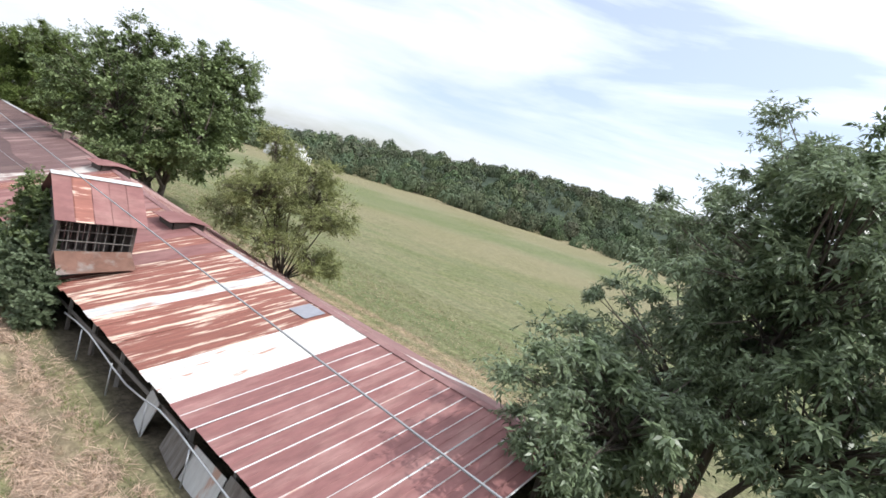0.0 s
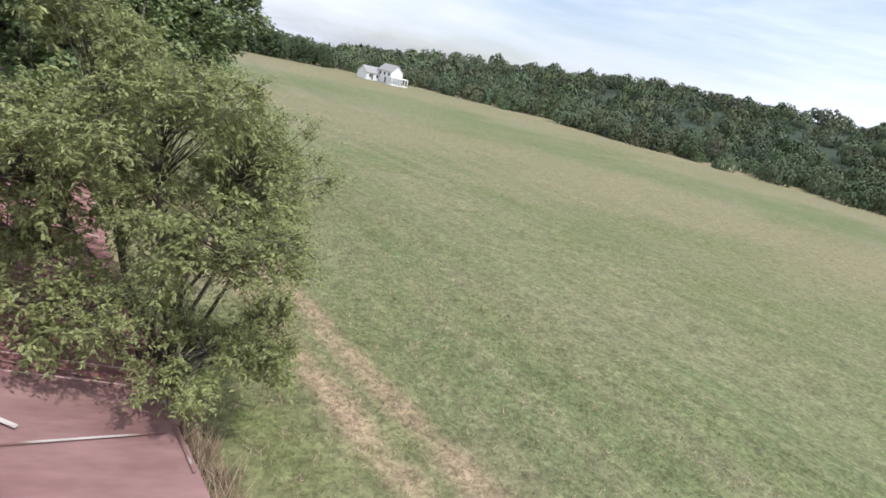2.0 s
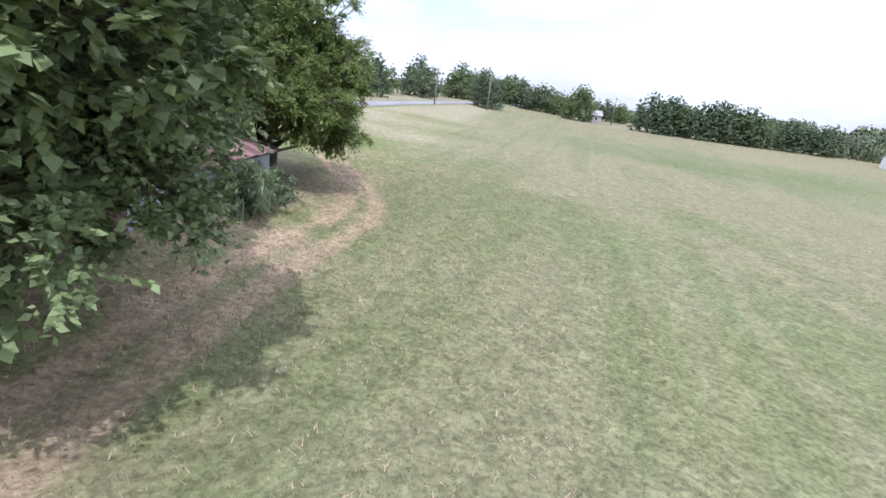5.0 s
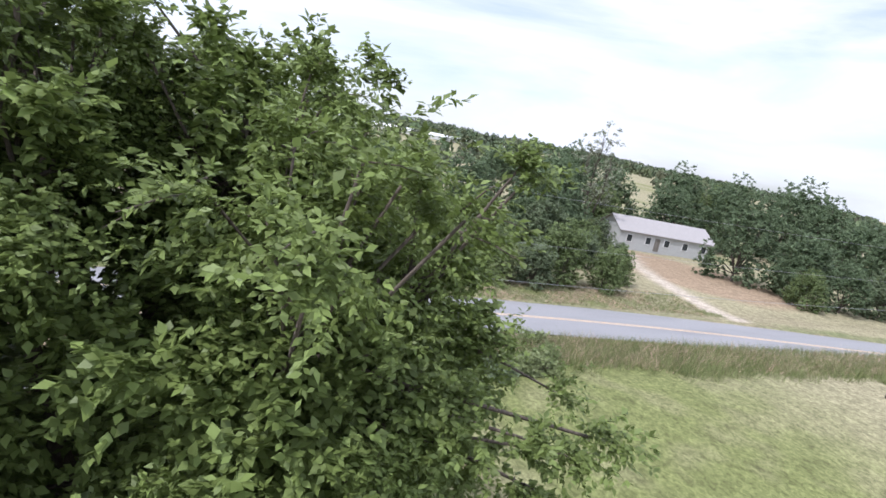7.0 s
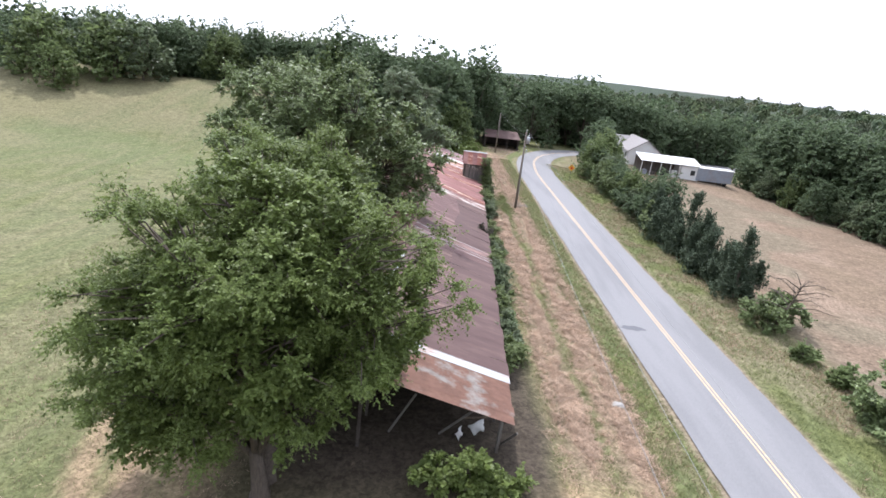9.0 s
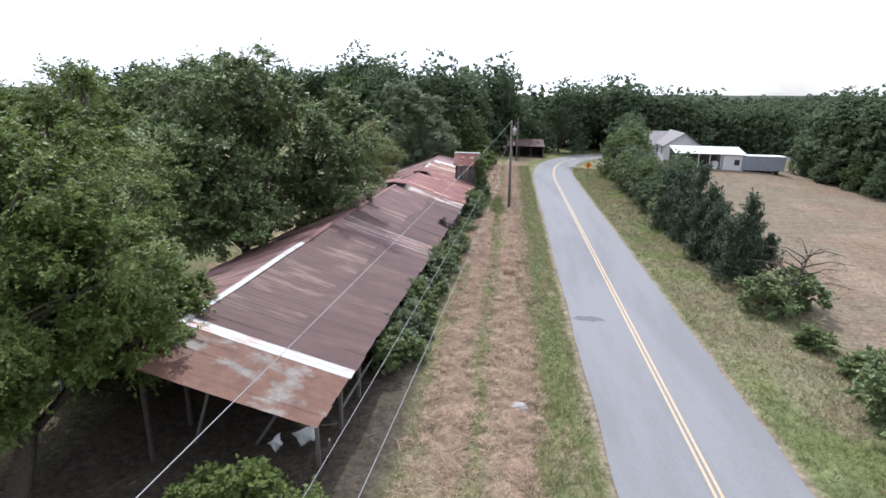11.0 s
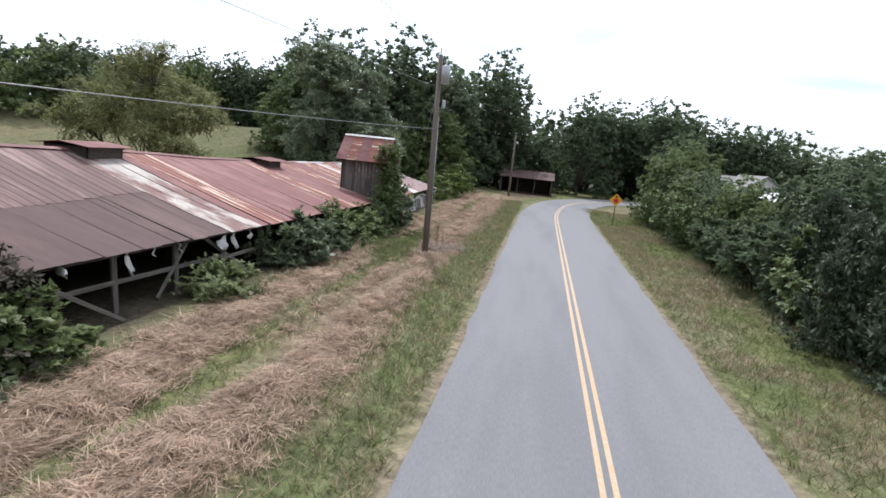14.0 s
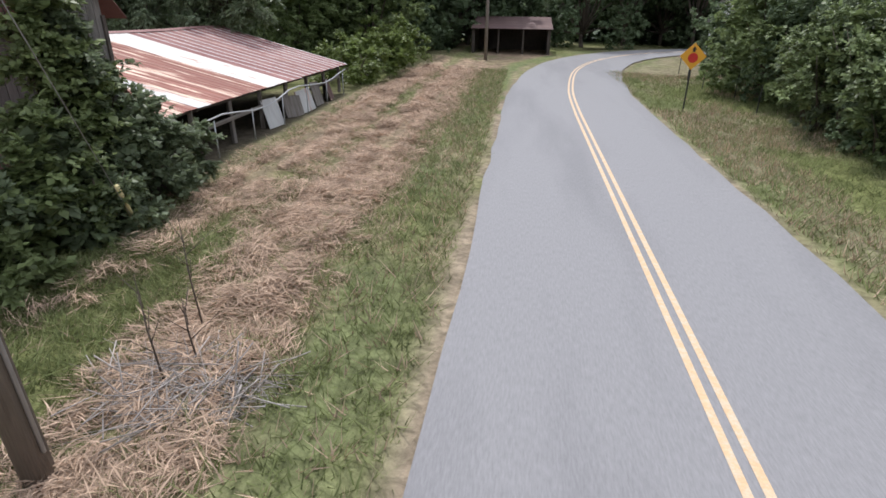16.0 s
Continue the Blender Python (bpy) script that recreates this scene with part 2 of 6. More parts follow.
M["grass"] = material("grass_blades", (0.185, 0.212, 0.085), 0.7, noise_scale=0.6, vary=0.25, island=0.45, translucent=0.35, gloss=0.22)
M["straw"] = material("dry_hay", (0.47, 0.345, 0.25), 0.8, noise_scale=0.8, vary=0.25, island=0.45, translucent=0.15, gloss=0.22)
M["white_paint"] = material("white_paint", (0.72, 0.72, 0.70), 0.7, noise_scale=3, vary=0.08)
M["siding"] = material("dull_grey_siding", (0.40, 0.40, 0.39), 0.8, noise_scale=3, vary=0.12)
M["shingle"] = material("grey_shingle", (0.30, 0.28, 0.27), 0.9, noise_scale=6, vary=0.2)
M["white_metal"] = material("white_metal_roof", (0.75, 0.75, 0.74), 0.5, 0.1, noise_scale=3, vary=0.06)
M["brick"] = material("old_flue_brick", (0.24, 0.18, 0.155), 0.9, noise_scale=9, vary=0.35, bump=0.4)
M["glass_dark"] = material("window_glass", (0.03, 0.035, 0.04), 0.1, vary=0.05)
M["sign_yellow"] = material("sign_yellow", (0.75, 0.36, 0.03), 0.5, vary=0.05)
M["sign_red"] = material("sign_red", (0.55, 0.03, 0.02), 0.5, vary=0.05)
M["black"] = material("black_paint", (0.02, 0.02, 0.02), 0.6, vary=0.1)
M["tin_blue"] = material("bluish_white_siding", (0.3, 0.33, 0.38), 0.5, 0.2, noise_scale=3, vary=0.15, second=(0.30, 0.30, 0.32), second_scale=0.8)
M["stone"] = material("pale_stone", (0.36, 0.34, 0.31), 0.9, noise_scale=8, vary=0.2)


# ---- helpers ----
def mesh_of(name, verts, faces, mat, smooth=False):
    me = bpy.data.meshes.new(name)
    me.from_pydata([tuple(v) for v in verts], [], [tuple(f) for f in faces])
    me.materials.append(M[mat])
    if smooth:
        me.shade_smooth()
    return me


def child(ob, parent):
    if parent:
        ob.parent = parent
    return ob


def part(name, me, parent=None, label=""):
    return tagged(child(new(name, me), parent), label)


def empty(name, at, label, category, group="", kind=""):
    e = new(name)
    e.location = at
    e.empty_display_size = 0.3
    return tagged(e, label, category, group, kind)


def boxes_mesh(name, boxes, mat, bevel=0.0):
    """One mesh of several boxes (x0, y0, z0, x1, y1, z1)."""
    bm = bmesh.new()
    for x0, y0, z0, x1, y1, z1 in boxes:
        r = bmesh.ops.create_cube(bm, size=1)
        bmesh.ops.scale(bm, verts=r["verts"], vec=(x1 - x0, y1 - y0, z1 - z0))
        bmesh.ops.translate(bm, verts=r["verts"], vec=((x0 + x1) / 2, (y0 + y1) / 2, (z0 + z1) / 2))
    if bevel:
        bmesh.ops.bevel(bm, geom=list(bm.edges), offset=bevel, segments=1, affect="EDGES")
    me = bpy.data.meshes.new(name)
    bm.to_mesh(me)
    bm.free()
    me.materials.append(M[mat])
    return me


def beam(name, a, b, w, d, mat, parent=None, label=""):
    """A squared timber from a to b in the parent's space."""
    a, b = Vector(a), Vector(b)
    me = boxes_mesh(name, [(-w / 2, -d / 2, 0, w / 2, d / 2, (b - a).length)], mat, min(w, d) * 0.12)
    ob = part(name, me, parent, label)
    ob.matrix_basis = Matrix.Translation(a) @ (b - a).to_track_quat("Z", "Y").to_matrix().to_4x4()
    return ob


def tubes_arrays(paths, sides=7):
    """Tapered tubes along paths of (point, radius)."""
    verts, faces = [], []
    for path in paths:
        start = len(verts)
        for i, (p, r) in enumerate(path):
            p = Vector(p)
            q = Vector(path[min(i + 1, len(path) - 1)][0]) - Vector(path[max(i - 1, 0)][0])
            q = q.normalized() if q.length > 1e-6 else Vector((0, 0, 1))
            u = q.orthogonal().normalized()
            v = q.cross(u)
            for k in range(sides):
                a = 2 * math.pi * k / sides
                verts.append(p + r * (math.cos(a) * u + math.sin(a) * v))
        for i in range(len(path) - 1):
            for k in range(sides):
                a, b = start + i * sides + k, start + i * sides + (k + 1) % sides
                faces.append((a, b, b + sides, a + sides))
        faces.append(tuple(start + k for k in reversed(range(sides))))
        faces.append(tuple(start + (len(path) - 1) * sides + k for k in range(sides)))
    return verts, faces


def tubes(name, paths, mat, sides=7):
    return mesh_of(name, *tubes_arrays(paths, sides), mat, True)


def flat_mesh(name, pts, per, mat):
    """A mesh of loose polygons of `per` corners from an array (n, per, 3)."""
    pts = np.ascontiguousarray(pts, dtype=np.float32).reshape(-1, 3)
    n = len(pts) // per
    me = bpy.data.meshes.new(name)
    me.vertices.add(len(pts))
    me.vertices.foreach_set("co", pts.ravel())
    me.loops.add(len(pts))
    me.loops.foreach_set("vertex_index", np.arange(len(pts), dtype=np.int32))
    me.polygons.add(n)
    me.polygons.foreach_set("loop_start", np.arange(0, len(pts), per, dtype=np.int32))
    me.update(calc_edges=True)
    me.materials.append(M[mat])
    return me


def unit(rng, n):
    v = rng.normal(size=(n, 3))
    return v / np.linalg.norm(v, axis=1, keepdims=True)


def leaves(rng, centres, spread, per, size, droop=0.3, aspect=0.24, along=None, face=None):
    """Pointed leaves in sprays round the centres, each spray along a twig of its own: an array (n, 4, 3)."""
    k = len(centres)
    n = k * per
    t = unit(rng, k) * 0.8 + (along if along is not None else 0)
    t[:, 2] -= droop * 0.5
    t /= np.linalg.norm(t, axis=1, keepdims=True) + 1e-9
    t = np.repeat(t, per, axis=0)
    c = np.repeat(centres, per, axis=0) + t * (rng.uniform(-1, 1, (n, 1)) * spread * 2.0) + rng.normal(size=(n, 3)) * spread * 0.42
    d = unit(rng, n) + t * 0.6
    d[:, 2] -= droop
    d /= np.linalg.norm(d, axis=1, keepdims=True) + 1e-9
    up = np.array([0, 0, 1.0]) if face is None else np.repeat(face, per, axis=0)
    s = np.cross(d, unit(rng, n) * 0.5 + up)
    s /= np.linalg.norm(s, axis=1, keepdims=True) + 1e-9
    ln = size * rng.uniform(0.6, 1.35, (n, 1))
    up = np.cross(s, d) * ln * 0.10
    q = c - d * ln * 0.1
    return np.stack([c - d * ln / 2, q + s * ln * aspect + up, c + d * ln / 2, q - s * ln * aspect + up], 1)


def blob_points(rng, blobs, n, inner=0.55):
    """Points in the outer shells of ellipsoids (x, y, z, rx, ry, rz), uneven and with gaps."""
    vol = np.array([(b[3] * b[4] * b[5]) ** 0.67 for b in blobs])
    pick = rng.choice(len(blobs), n, p=vol / vol.sum())
    b = np.array(blobs)[pick]
    u = unit(rng, n)
    lump = 1 + 0.16 * np.sin(u[:, 0] * 5 + pick) * np.cos(u[:, 1] * 6 + 2 * pick) + 0.10 * np.sin(u[:, 2] * 9 + pick * 3)
    r = rng.uniform(inner, 1.0, n) ** 0.7 * lump
    return b[:, :3] + u * r[:, None] * b[:, 3:6], u


def norm(v):
    return v / (np.linalg.norm(v, axis=1, keepdims=True) + 1e-9)


def spray_leaves(rng, centres, out, reach, twigs, per, size, droop=0.3, aspect=0.3, flat=0.6, shell=0.3):
    """Leaves set along the twigs of leafy sprays: an array (n, 4, 3), and the twigs as pairs of ends."""
    n = len(centres) * twigs
    o = np.repeat(out, twigs, 0)
    d = unit(rng, n) * 0.9 + o * 0.75
    d[:, 2] = d[:, 2] * flat + 0.12
    d = norm(d)
    ln = np.repeat(reach, twigs)[:, None] * rng.uniform(0.4, 1.15, (n, 1))
    start = np.repeat(centres, twigs, 0) + rng.normal(size=(n, 3)) * np.repeat(reach, twigs)[:, None] * 0.14
    m = n * per
    t = rng.uniform(0.1, 1.0, (m, 1))
    dd, ll, oo = np.repeat(d, per, 0), np.repeat(ln, per, 0), np.repeat(o, per, 0)
    p = np.repeat(start, per, 0) + dd * ll * t
    p[:, 2] -= (droop * 0.35 * ll * t * t)[:, 0]
    side = norm(np.cross(dd, np.array([0, 0, 1.0]))) * rng.choice((-1.0, 1.0), (m, 1))
    ld = dd * 0.6 + side * rng.uniform(0.3, 1.1, (m, 1)) + rng.normal(size=(m, 3)) * 0.35
    ld[:, 2] -= droop * rng.uniform(0.1, 1.1, m)
    ld = norm(ld)
    s = norm(np.cross(ld, unit(rng, m) * 0.55 + oo * shell + np.array([0, 0, 1.0]) * (1 - shell)))
    lf = size * rng.uniform(0.6, 1.3, (m, 1))
    up = np.cross(s, ld) * lf * 0.08
    q = p + ld * lf * 0.42
    tips = start + d * ln
    tips[:, 2] -= (droop * 0.35 * ln)[:, 0]
    return np.stack([p, q + s * lf * aspect + up, p + ld * lf, q - s * lf * aspect + up], 1), (start, tips)


def sub_lobes(rng, blobs, n):
    """Smaller lobes set over the outsides of large ones."""
    out = []
    for b in blobs:
        u = unit(rng, n)
        u[:, 2] = u[:, 2] * 0.8 + 0.15
        mean = (b[3] + b[4] + b[5]) / 3
        for v in u:
            q = rng.uniform(0.62, 0.9)
            r = mean * rng.uniform(0.26, 0.42)
            out.append((b[0] + v[0] * b[3] * q, b[1] + v[1] * b[4] * q, b[2] + v[2] * b[5] * q, r, r, r * 0.7))
    return out


def crown(rng, blobs, clumps, twigs, per, size, droop=0.3, aspect=0.3, inner=0.5, reach=0.9, fill=0.15, flat=0.6, shell=0.3, sub=0):
    """A crown's leaves: sprays over its lobes and a dense inside of larger leaves; also the sprays' centres and twigs."""
    c, out = blob_points(rng, sub_lobes(rng, blobs, sub) if sub else blobs, clumps, inner)
    r = reach * rng.uniform(0.55, 1.3, clumps)
    a, tw = spray_leaves(rng, c, out, r, twigs, per, size, droop, aspect, flat, shell)
    core = [(*b[:3], b[3] * 0.68, b[4] * 0.68, b[5] * 0.68) for b in blobs]
    q, o2 = blob_points(rng, core, max(6, int(clumps * fill * 2)), 0.2)
    f, _ = spray_leaves(rng, q, o2, np.full(len(q), reach * 0.9), max(2, twigs // 2), per, size * 1.45, droop, aspect * 1.3, 0.9, 0.0)
    return np.concatenate([a, f]), c, tw


def tree(name, base, blobs, clumps, twigs, per, size, label, leaf="leaf_mid", trunk=0.25, fork=0.35, seed=1, category="tree", group="", stems=1, droop=0.3, inner=0.55, aspect=0.3, reach=0.9, fill=0.15, flat=0.6, shell=0.3, branches=True, fine_twigs=0, sub=0):
    """A tree: stems, limbs to the crown's lobes, a branch to each spray, and a crown of single leaves. Blobs are relative to the base."""
    rng = np.random.default_rng(seed)
    root = empty(name, base, label, category, group)
    leafage, centres, tw = crown(rng, blobs, clumps, twigs, per, size, droop, aspect, inner, reach, fill, flat, shell, sub)
    paths, mids = [], []
    for s in range(stems):
        ang = 2 * math.pi * s / stems + seed
        off = Vector((math.cos(ang), math.sin(ang), 0)) * (0.0 if stems == 1 else trunk * 1.3)
        top = Vector(np.mean(np.array(blobs)[:, :3], axis=0))
        forkp = off * 2.2 + Vector((top.x * 0.3, top.y * 0.3, top.z * fork))
        mid = off + (forkp - off) * 0.5 + Vector((rng.normal() * 0.1, rng.normal() * 0.1, 0))
        paths.append([(off + Vector((0, 0, -0.25)), trunk * 1.5), (off + Vector((0, 0, 0.25)), trunk * 1.08), (mid, trunk * 0.9), (forkp, trunk * 0.75)])
        for i, b in enumerate(blobs):
            if stems > 1 and i % stems != s:
                continue
            c = Vector(b[:3])
            m = forkp.lerp(c, 0.5) + Vector((rng.normal() * 0.25, rng.normal() * 0.25, 0.3))
            mids.append((m, c))
            paths.append([(forkp - Vector((0, 0, 0.3)), trunk * 0.5), (m, trunk * 0.34), (c, trunk * 0.2), (c + Vector((rng.normal() * 0.3, rng.normal() * 0.3, b[5] * 0.5)), trunk * 0.07)])
    part("trunk", tubes("trunk", paths, "bark", 6), root)
    if branches:
        fine = []
        ends = np.array([c[:] for m, c in mids])
        for q in centres:
            m, c = mids[int(np.argmin(((ends - q) ** 2).sum(1)))]
            e = Vector(q)
            f = m.lerp(c, rng.uniform(0.3, 1.0))
            fine.append([(f, trunk * 0.15), (f.lerp(e, 0.55) + Vector((rng.normal() * 0.12, rng.normal() * 0.12, 0.15)), trunk * 0.09), (e, trunk * 0.05)])
        for k in rng.choice(len(tw[0]), min(fine_twigs, len(tw[0])), replace=False):
            a, e = Vector(tw[0][k]), Vector(tw[1][k])
            fine.append([(a, 0.012), (a.lerp(e, 0.5) + Vector((0, 0, 0.03)), 0.008), (e, 0.003)])
        tagged(part("branch_spray", tubes("branch_spray", fine, "bark", 4), root), kind="stuff")
    part("crown", flat_mesh("crown", leafage, 4, leaf), root)
    return root


# ---- terrain ----
def smooth(a, b, x):
    t = np.clip((x - a) / (b - a), 0, 1)
    return t * t * (3 - 2 * t)


def vnoise(x, y, seed=0):
    """Value noise on arrays."""
    xi, yi = np.floor(x).astype(np.int64), np.floor(y).astype(np.int64)
    fx, fy = x - xi, y - yi
    fx, fy = fx * fx * (3 - 2 * fx), fy * fy * (3 - 2 * fy)

    def h(i, j):
        k = (i * 374761393 + j * 668265263 + seed * 1274126177) & 0xFFFFFFFF
        k = ((k ^ (k >> 13)) * 1274126177) & 0xFFFFFFFF
        return ((k ^ (k >> 16)) & 0xFFFF) / 65535.0
    return (h(xi, yi) * (1 - fx) + h(xi + 1, yi) * fx) * (1 - fy) + (h(xi, yi + 1) * (1 - fx) + h(xi + 1, yi + 1) * fx) * fy


def fnoise(x, y, seed=0, octaves=4):
    v, a, s = 0, 0.5, 0
    for o in range(octaves):
        v, s = v + a * vnoise(x * 2**o, y * 2**o, seed + o), s + a
        a *= 0.5
    return v / s


ROAD = [(75, 400), (45, 260), (18, 165), (9.3, 118), (4.6, 82), (1.6, 60), (0.3, 45), (0, 30), (0, 20), (0, -20), (0, -45), (-0.4, -55), (-1.6, -64), (-4.2, -72), (-8.6, -79), (-15, -84), (-24, -87), (-40, -88.5), (-90, -90)]
HALF = 3.1


def road_line():
    """The road's centre line, smoothed, as points every metre or so."""
    p = [Vector((x, y, 0)) for x, y in ROAD]
    out = []
    for i in range(len(p) - 1):
        a, b, c, d = p[max(i - 1, 0)], p[i], p[i + 1], p[min(i + 2, len(p) - 1)]
        n = max(2, int((c - b).length / 1.5))
        for k in range(n):
            t = k / n
            straight = b.lerp(c, t)
            curve = 0.5 * ((2 * b) + (c - a) * t + (2 * a - 5 * b + 4 * c - d) * t * t + (3 * b - a - 3 * c + d) * t**3)
            out.append(straight if -21 < b.y < 29 else curve)
    return out + [p[-1]]


LINE = road_line()
LINE_XY = np.array([(p.x, p.y) for p in LINE])


def road_distance(x, y):
    """Distance from the road's centre, signed: positive on the barn's side."""
    flat = np.stack([np.ravel(x), np.ravel(y)], 1)
    out = np.empty(len(flat))
    for i in range(0, len(flat), 20000):
        q = flat[i:i + 20000]
        out[i:i + 20000] = np.sqrt(((q[:, None, :] - LINE_XY[None, ::2]) ** 2).sum(2)).min(1)
    bend = np.interp(np.ravel(y), [-84, -64, -45, 30, 60, 82, 118, 165, 260, 400], [-12, -1.6, 0, 0, 1.6, 4.6, 9.3, 18, 45, 75])
    side = np.where((np.ravel(x) > bend) | (np.ravel(y) < -84), 1, -1)
    near = (np.ravel(y) > -45) & (np.ravel(y) < 30)
    out = np.where(near, np.abs(np.ravel(x)), out)
    side = np.where(near, np.sign(np.ravel(x) + 1e-6), side)
    return (out * side).reshape(np.shape(x))


def hill(x, y):
    """Wooded hills round the place."""
    r = np.hypot(x - 20, y)
    az = np.degrees(np.arctan2(x - 20, y))
    east = smooth(12, 45, az) * (1 - smooth(98, 138, az))
    near = smooth(206, 410, r) * 27 * east * (0.7 + 0.6 * fnoise(x / 90, y / 90, 5)) * smooth(10, 80, az)
    west = smooth(-35, -65, az) * (1 - smooth(-110, -150, az))
    far = smooth(650, 1500, r) * (6 + 20 * west) * (0.4 + fnoise(x / 300 + 7, y / 300, 8))
    north = smooth(-40, -15, az) * (1 - smooth(25, 45, az))
    return near + far * (1 - north) - 40 * north * smooth(230, 800, r)


def height(x, y):
    x, y = np.asarray(x, float), np.asarray(y, float)
    d = road_distance(x, y)
    a = np.abs(d)
    e = np.interp(x, [3, 6, 9, 12, 24, 28, 43, 53, 80, 150, 220, 300], [0.0, 0.02, 0.1, 0.12, -0.85, -1.2, -2.1, -2.7, -3.2, -3.4, -3.6, -3.0])
    w = np.interp(-x, [3, 5, 7, 10, 20, 40, 70, 120, 220, 420, 700], [0.0, -0.35, -0.3, -0.2, -0.6, -1.5, -2.6, -5, -6, 8, 14])
    z = np.where(x > 0, e, w)
    flat = smooth(3.4, 9, a)
    z = z * flat - 0.07
    z = np.where(y > 45, z * (0.6 + 0.4 * smooth(140, 45, y)), z)
    z = z + 0.85 * np.exp(-((x - 23.5) / 3.2) ** 2) * smooth(-4, 6, y) * (1 - smooth(16, 23, y))
    z = z + 1.75 * np.exp(-(((x + 31) / 16) ** 2 + ((y + 70) / 20) ** 2)) * smooth(4, 12, a)
    z = z + 8.0 * smooth(-45, -97, y) * smooth(26, 52, x) * (1 - smooth(110, 150, x))
    z = z + hill(x, y) + (fnoise(x / 3, y / 3, 3) - 0.5) * 0.16 * smooth(3.3, 6, a) + (fnoise(x / 0.8, y / 0.8, 4) - 0.5) * (0.10 + 0.34 * smooth(5, 6, x) * (1 - smooth(9.5, 10.5, x)) * (1 - smooth(16, 22, y))) * smooth(3.2, 4.5, a)
    return z


def lerp3(a, b, t):
    return a + (np.array(b) - a) * t[..., None]


def hay_band(x, y):
    """Rows in which the mown hay lies along the road."""
    w = 0.5 * (fnoise(x / 3, y / 5, 43) - 0.5)
    return np.exp(-((x - 6.3 - w) / 0.85) ** 4) + np.exp(-((x - 8.75 - w) / 0.75) ** 4)


def tone(x, y):
    """Ground colours: mown straw, green verge, hayfield, wheel tracks, dirt drive."""
    d = road_distance(x, y)
    n1, n2, n3 = fnoise(x / 9, y / 9, 11), fnoise(x / 2.2, y / 2.2, 12), fnoise(x / 0.7, y / 0.7, 13)
    near = (1 - smooth(56, 74, x)) * (1 - smooth(58, 80, y))
    n2, n3 = 0.5 + (n2 - 0.5) * near, 0.5 + (n3 - 0.5) * near
    green, dry, straw, dirt, dark = (0.149, 0.163, 0.062), (0.225, 0.203, 0.120), (0.315, 0.225, 0.155), (0.43, 0.295, 0.195), (0.050, 0.066, 0.044)
    c = np.zeros((*np.shape(x), 3)) + np.array(green)
    # hayfield east of the barn
    c = lerp3(c, dry, smooth(0.42, 0.62, n1) * 0.55)
    c = lerp3(c, dry, smooth(0.5, 0.68, n2) * 0.35)
    c = lerp3(c, (0.275, 0.245, 0.155), smooth(70, 130, x) * smooth(0.35, 0.6, n1) * 0.6)
    c = lerp3(c, (0.275, 0.245, 0.155), smooth(42, 60, y) * (1 - smooth(90, 140, x)) * smooth(0.25, 0.5, fnoise(x / 22, y / 14, 21)) * 0.9)
    big = fnoise(x / 55 + 3, (y + 0.4 * x) / 20, 23)
    r = np.hypot(x - 25, y + 30) + 46 * (big - 0.5)
    c = lerp3(c, (0.262, 0.218, 0.128), (smooth(52, 74, r) * (1 - smooth(98, 116, r)) + smooth(150, 172, r)) * smooth(30, 40, x) * 0.75)
    c = lerp3(c, (0.115, 0.160, 0.060), smooth(104, 122, r) * (1 - smooth(140, 156, r)) * smooth(30, 45, x) * 0.6)
    c = lerp3(c, (0.125, 0.165, 0.062), smooth(0.52, 0.36, big) * smooth(30, 36, x) * (1 - smooth(52, 74, r)) * 0.7)
    rows = 0.5 + 0.5 * np.sin((x + 0.35 * y * smooth(30, 60, x)) * 2.6 + 2 * n1)
    c = lerp3(c, dry, rows * 0.18 * smooth(26, 34, x))
    mow = fnoise((x - 0.12 * y) / (0.9 + 0.5 * smooth(50, 70, x)), (y + 0.12 * x) / 26, 51)
    mow = 0.5 + (mow - 0.5) * (1 - smooth(70, 95, x))
    c = lerp3(c, dry, smooth(0.48, 0.66, mow) * 0.45 * smooth(24, 30, x))
    c = lerp3(c, (0.118, 0.145, 0.066), smooth(0.52, 0.38, mow) * 0.4 * smooth(24, 30, x))
    # wheel tracks along the barn
    xt = 29.2 - 1.0 * smooth(-22, 5, y) + 0.8 * smooth(5, 18, y) - 9 * smooth(17, 40, y)
    for off in (-0.9, 0.9):
        c = lerp3(c, dirt, np.exp(-((x - xt - off) / (0.36 + 0.4 * n2)) ** 4) * (0.45 + 0.55 * smooth(0.3, 0.5, n2)) * (1 - smooth(28, 38, y)) * 0.95)
    c = lerp3(c, straw, np.exp(-((x - xt) / 2.1) ** 2) * smooth(0.42, 0.62, n1 * 0.5 + n2 * 0.5) * (1 - smooth(34, 44, y)) * 0.6)
    c = lerp3(c, straw, smooth(22, 23.5, x) * (1 - smooth(25, 28.5, x)) * smooth(-24, -8, y) * (1 - smooth(24, 32, y)) * smooth(0.3, 0.55, n2) * 0.7)
    # west side: verge, then the tall dry field
    wm = smooth(-9.5, -12, x) * smooth(-85, -75, y) * (1 - smooth(20, 32, y)) * smooth(-75, -50, x)
    c = lerp3(c, (0.262, 0.186, 0.138), wm * (0.75 + 0.25 * n1))
    c = lerp3(c, (0.32, 0.24, 0.175), wm * smooth(0.5, 0.7, fnoise(x / 5 + 3, y / 11, 33)) * 0.7)
    c = lerp3(c, (0.19, 0.18, 0.12), wm * smooth(0.52, 0.66, n1) * 0.5)
    # mown strip between road and barn
    sm = smooth(5.0, 5.8, d) * (1 - smooth(9.2, 10.6, x)) * (x > 0) * smooth(-100, -85, y) * (1 - smooth(18, 24, y))
    row = fnoise(x / 0.42, y / 5.0, 41)
